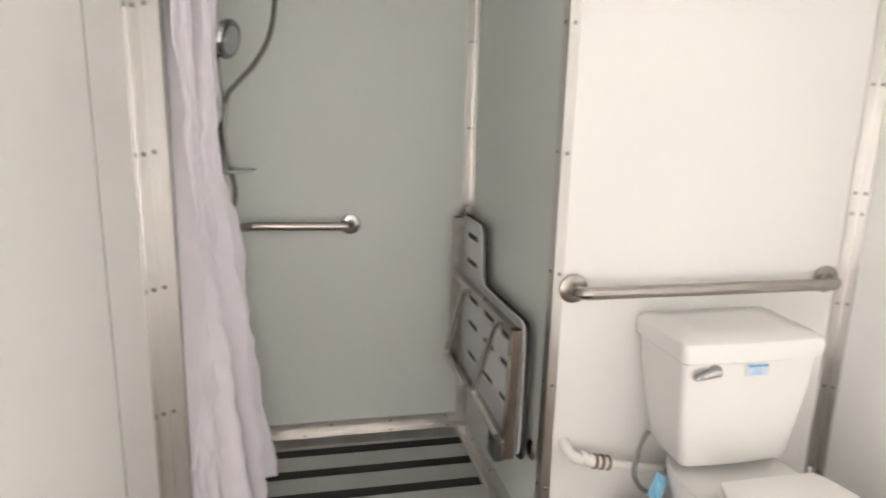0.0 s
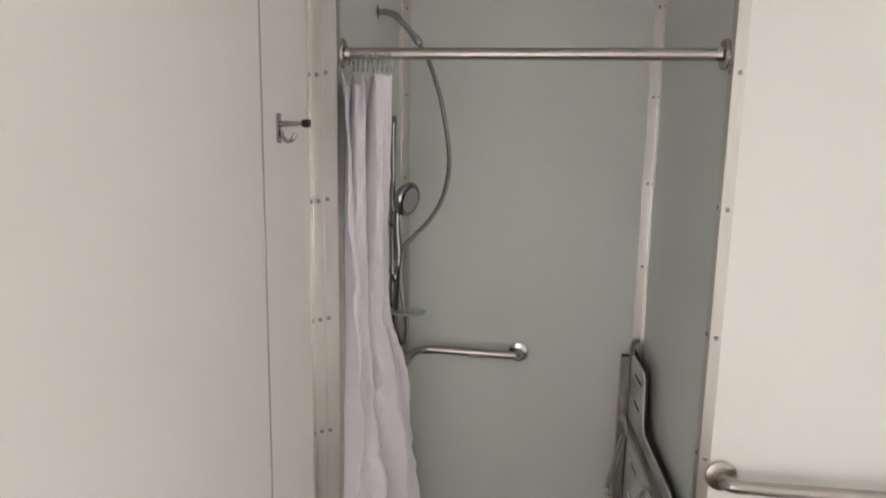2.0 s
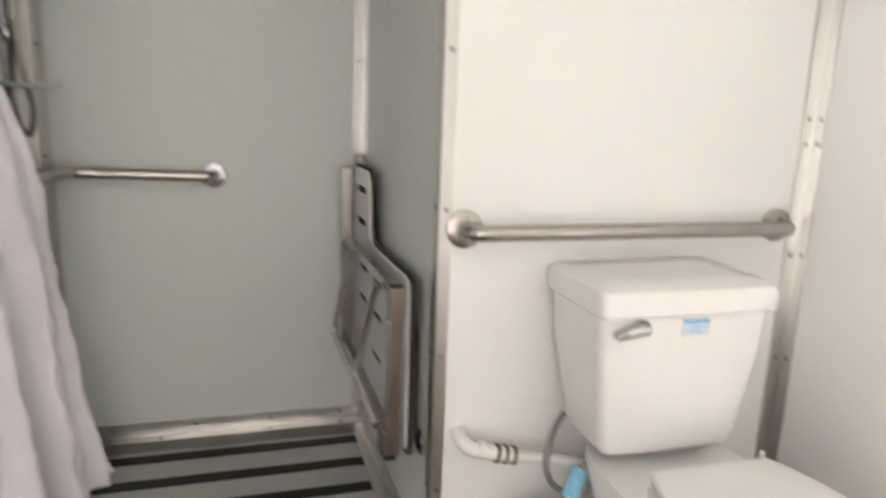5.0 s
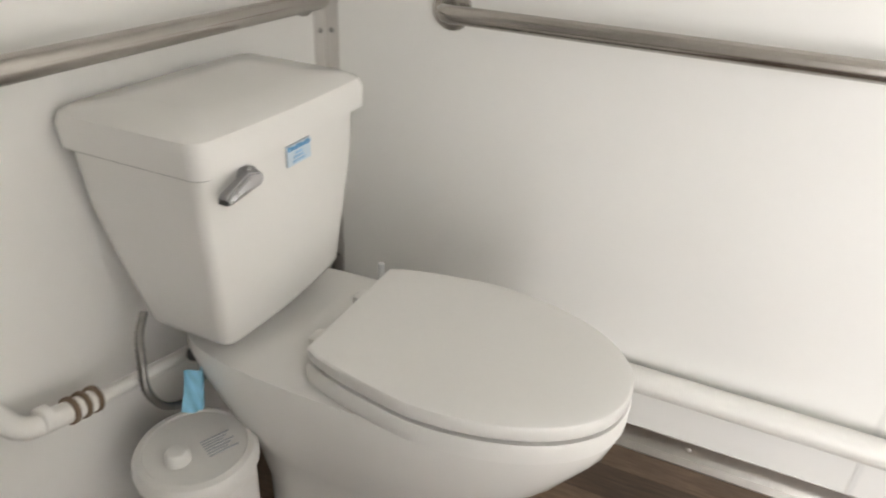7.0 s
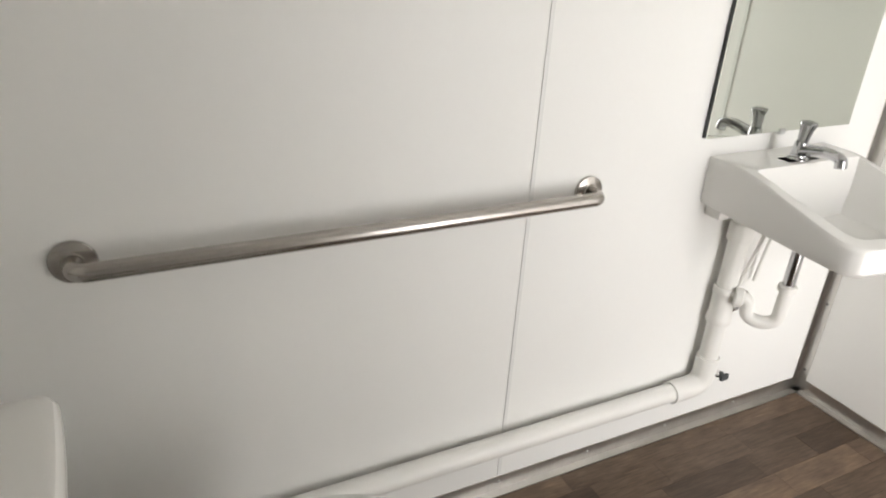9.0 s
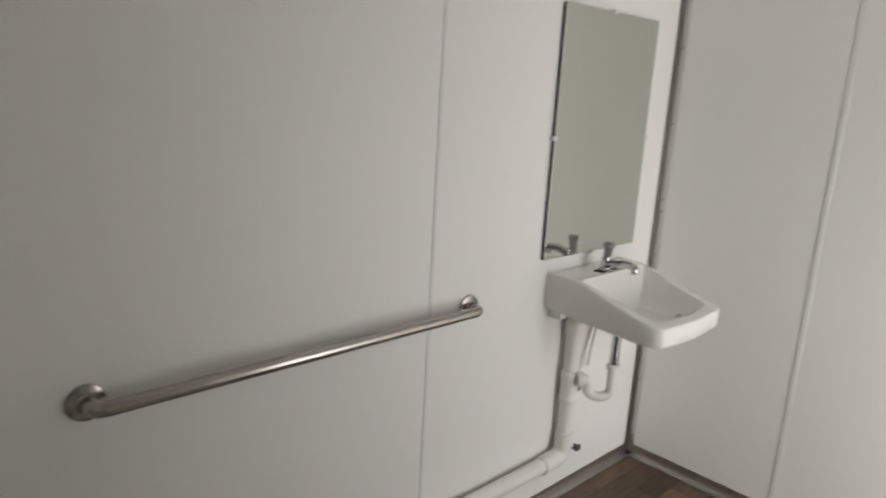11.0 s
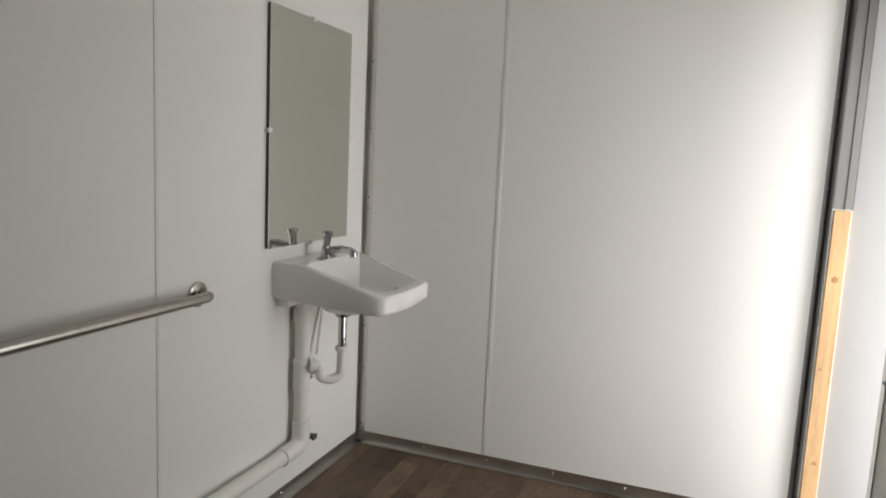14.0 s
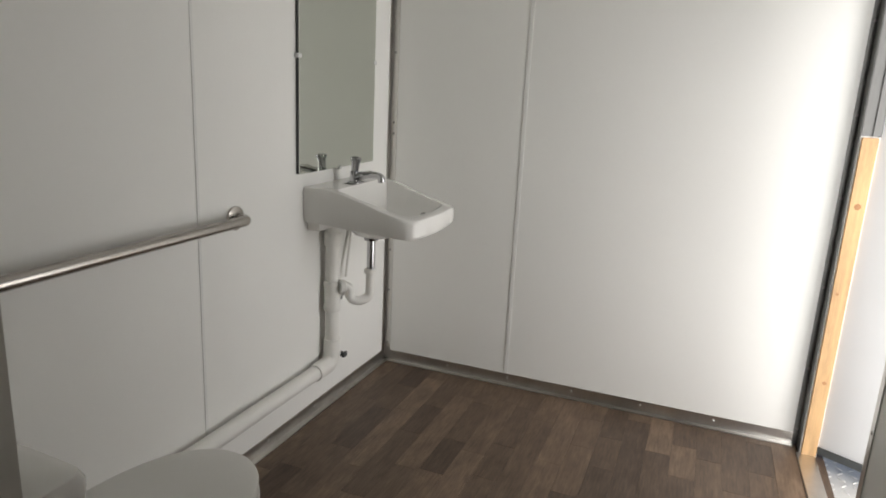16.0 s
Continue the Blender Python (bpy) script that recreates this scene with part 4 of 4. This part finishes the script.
part("push_handle", moved(lathe([(0.0125, 0.140), (0.014, 0.152), (0.017, 0.180), (0.0215, 0.192), (0.022, 0.198), (0.012, 0.202)], 20), pose(FX, fy, 0.0) @ pose(0.012, 0, 0, 0, -5, 0)), CHROMEDARKREFL, faucet)
part("spout", tube(spline([(FX - 0.002, fy, 0.120), (FX - 0.035, fy, 0.130), (FX - 0.075, fy, 0.137), (FX - 0.112, fy, 0.132), (FX - 0.120, fy, 0.111)], 6), [0.0170] * 7 + [0.0150] * 6 + [0.0140] * 6 + [0.0150] * 6, 16), CHROME, faucet)
part("overflow", box(-0.392, -0.379, -0.012, 0.012, 0.004, 0.011, 0.001), CHROME, sink)

# ---- mirror ----
mir = empty("wall_mirror", Matrix.Translation((0, -2.011, 1.417)), "frameless rectangular wall mirror held by clips", "mirror")
MY0, MY1, MZ0, MZ1 = -2.292, -1.730, 0.998, 1.835
inv = Matrix.Translation((0, 2.011, -1.417))
part("mirror_backing", moved(box(-0.013, -0.001, MY0, MY1, MZ0, MZ1), inv), DARK, mir)
part("mirror_glass", moved(box(-0.0165, -0.0132, MY0, MY1, MZ0, MZ1), inv), MIRROR, mir, smooth=False)
for y, z in ((MY1, 1.41), (MY0, 1.41), (-2.005, MZ1), (-2.010, MZ0)):
    part("clip", moved(box(-0.020, -0.0005, y - 0.011, y + 0.011, z - 0.008, z + 0.008, 0.003, 2), inv), CLEARP, mir, "small clear plastic clip")

# ---- waste pipes along the east wall ----
waste = empty("waste_pipe", Matrix.Translation((-0.05, -1.93, 0.2)), "white plastic waste pipe running along the wall", "pipe")
inv = Matrix.Translation((0.05, 1.93, -0.2))
SYP = -1.920
part("level_run", moved(tube([(-0.042, -0.06, 0.212), (-0.042, -1.83, 0.207)], 0.0285, 20), inv), PVC, waste)
part("elbow", moved(tube(rounded([(-0.042, -1.79, 0.207), (-0.042, SYP, 0.208), (-0.042, SYP, 0.31)], 0.055, 8), 0.0345, 20), inv), PVC, waste)
part("riser", moved(tube([(-0.042, SYP, 0.28), (-0.042, SYP, 0.82)], 0.0285, 20), inv), PVC, waste)
part("riser_collar", moved(lathe([(0.034, 0), (0.035, 0.003), (0.035, 0.05), (0.033, 0.053)], 20, Matrix.Translation((-0.042, SYP, 0.70))), inv), PVC, waste)
part("tee", moved(lathe([(0.034, 0), (0.036, 0.004), (0.036, 0.022), (0.033, 0.026), (0.033, 0.096), (0.036, 0.10), (0.036, 0.118), (0.034, 0.122)], 20, Matrix.Translation((-0.042, SYP, 0.432))), inv), PVC, waste)
part("branch", moved(tube([(-0.05, SYP - 0.02, 0.507), (-0.07, SYP - 0.065, 0.512)], 0.024, 18), inv), PVC, waste)
trap = empty("sink_trap", Matrix.Translation((-0.142, -2.030, 0.522)), "white plastic sink trap under a chrome tailpiece", "trap")
inv = Matrix.Translation((0.14, 2.110, -0.5))
dx, dy = -0.165, -2.085
part("tailpiece", moved(tube([(dx, dy, 0.74), (dx, dy, 0.57)], 0.0165, 18), inv), CHROME, trap, "chrome drain tailpiece")
part("slip_nut", moved(lathe([(0.028, 0), (0.030, 0.004), (0.030, 0.022), (0.026, 0.03)], 18, Matrix.Translation((dx, dy, 0.700))), inv), CHROMEDARKREFL, trap)
part("compression_nut", moved(lathe([(0.022, 0), (0.026, 0.003), (0.026, 0.017), (0.021, 0.022)], 18, Matrix.Translation((dx, dy, 0.560))), inv), PVC, trap)
part("u_bend", moved(tube(rounded([(dx, dy, 0.57), (dx, dy, 0.462), (dx + 0.03, dy + 0.035, 0.448), (dx + 0.062, dy + 0.06, 0.462), (dx + 0.062, dy + 0.062, 0.515), (dx + 0.09, dy + 0.09, 0.515)], 0.035, 6), 0.019, 16), inv), PVC, trap)
part("union_nut", moved(lathe([(0.024, -0.012), (0.028, -0.009), (0.028, 0.009), (0.024, 0.012)], 18, turned((0.6, 0.6, 0), (-0.082, -2.005, 0.514))), inv), PVC, trap)
sup = empty("sink_supply", Matrix.Translation((-0.03, -1.945, 0.232)), "thin white supply tubes with small dark stop valves", "supply tube")
inv = Matrix.Translation((0.03, 2.0, -0.2))
part("tube", moved(tube(spline([(-0.03, -2.06, 0.175), (-0.032, -2.03, 0.25), (-0.032, -2.025, 0.36), (-0.032, -2.02, 0.44)], 5), 0.0045, 8), inv), PVC, sup)
part("tube", moved(tube(spline([(-0.034, -2.02, 0.45), (-0.045, -2.035, 0.55), (-0.05, -2.07, 0.68), (-0.055, -2.10, 0.80)], 5), 0.006, 8), inv), PVC, sup)
part("tube", moved(tube(spline([(-0.02, -2.12, 0.50), (-0.03, -2.125, 0.62), (-0.05, -2.13, 0.80)], 5), 0.006, 8), inv), PVC, sup)
for y, z in ((-2.065, 0.168), (-2.02, 0.435)):
    v = part("stop_valve", moved(lathe([(0.009, 0), (0.011, 0.004), (0.011, 0.026), (0.008, 0.03)], 12, turned((-1, -0.3, 0.3), (-0.012, y, z))), inv), CHROME if z > 0.3 else DARK, sup)
    part("handle", moved(box(-0.052, -0.040, y - 0.022, y + 0.010, z - 0.006, z + 0.016, 0.004), inv), CHROME if z > 0.3 else DARK, v)

# ---- floor planks ----
random.seed(11)
PW = 0.092
meshes = {}
x = -0.004
while x > XW0:
    y = YS + 0.004 - random.uniform(0, 0.4)
    while y < -0.002:
        ln = random.choice((0.24, 0.34, 0.46, 0.62))
        a, b = max(y, YS + 0.002), min(y + ln, -0.002)
        y += ln
        if b - a < 0.02:
            continue
        x0 = x - PW + 0.0006
        if x0 < west((a + b) / 2) + 0.003:
            x0 = max(x0, west(a) - 0.05)
        key = round(b - a, 4)
        if key not in meshes:
            bmp = box(-PW + 0.0007, 0, 0.0, b - a - 0.0007, -0.003, 0.0)
            me = bpy.data.meshes.new("plank")
            bmp.to_mesh(me)
            bmp.free()
            me.materials.append(PLANK)
            meshes[key] = me
        ob = new("plank", meshes[key])
        ob.parent = floor
        ob.location = (x, a, -0.0005)
    x -= PW
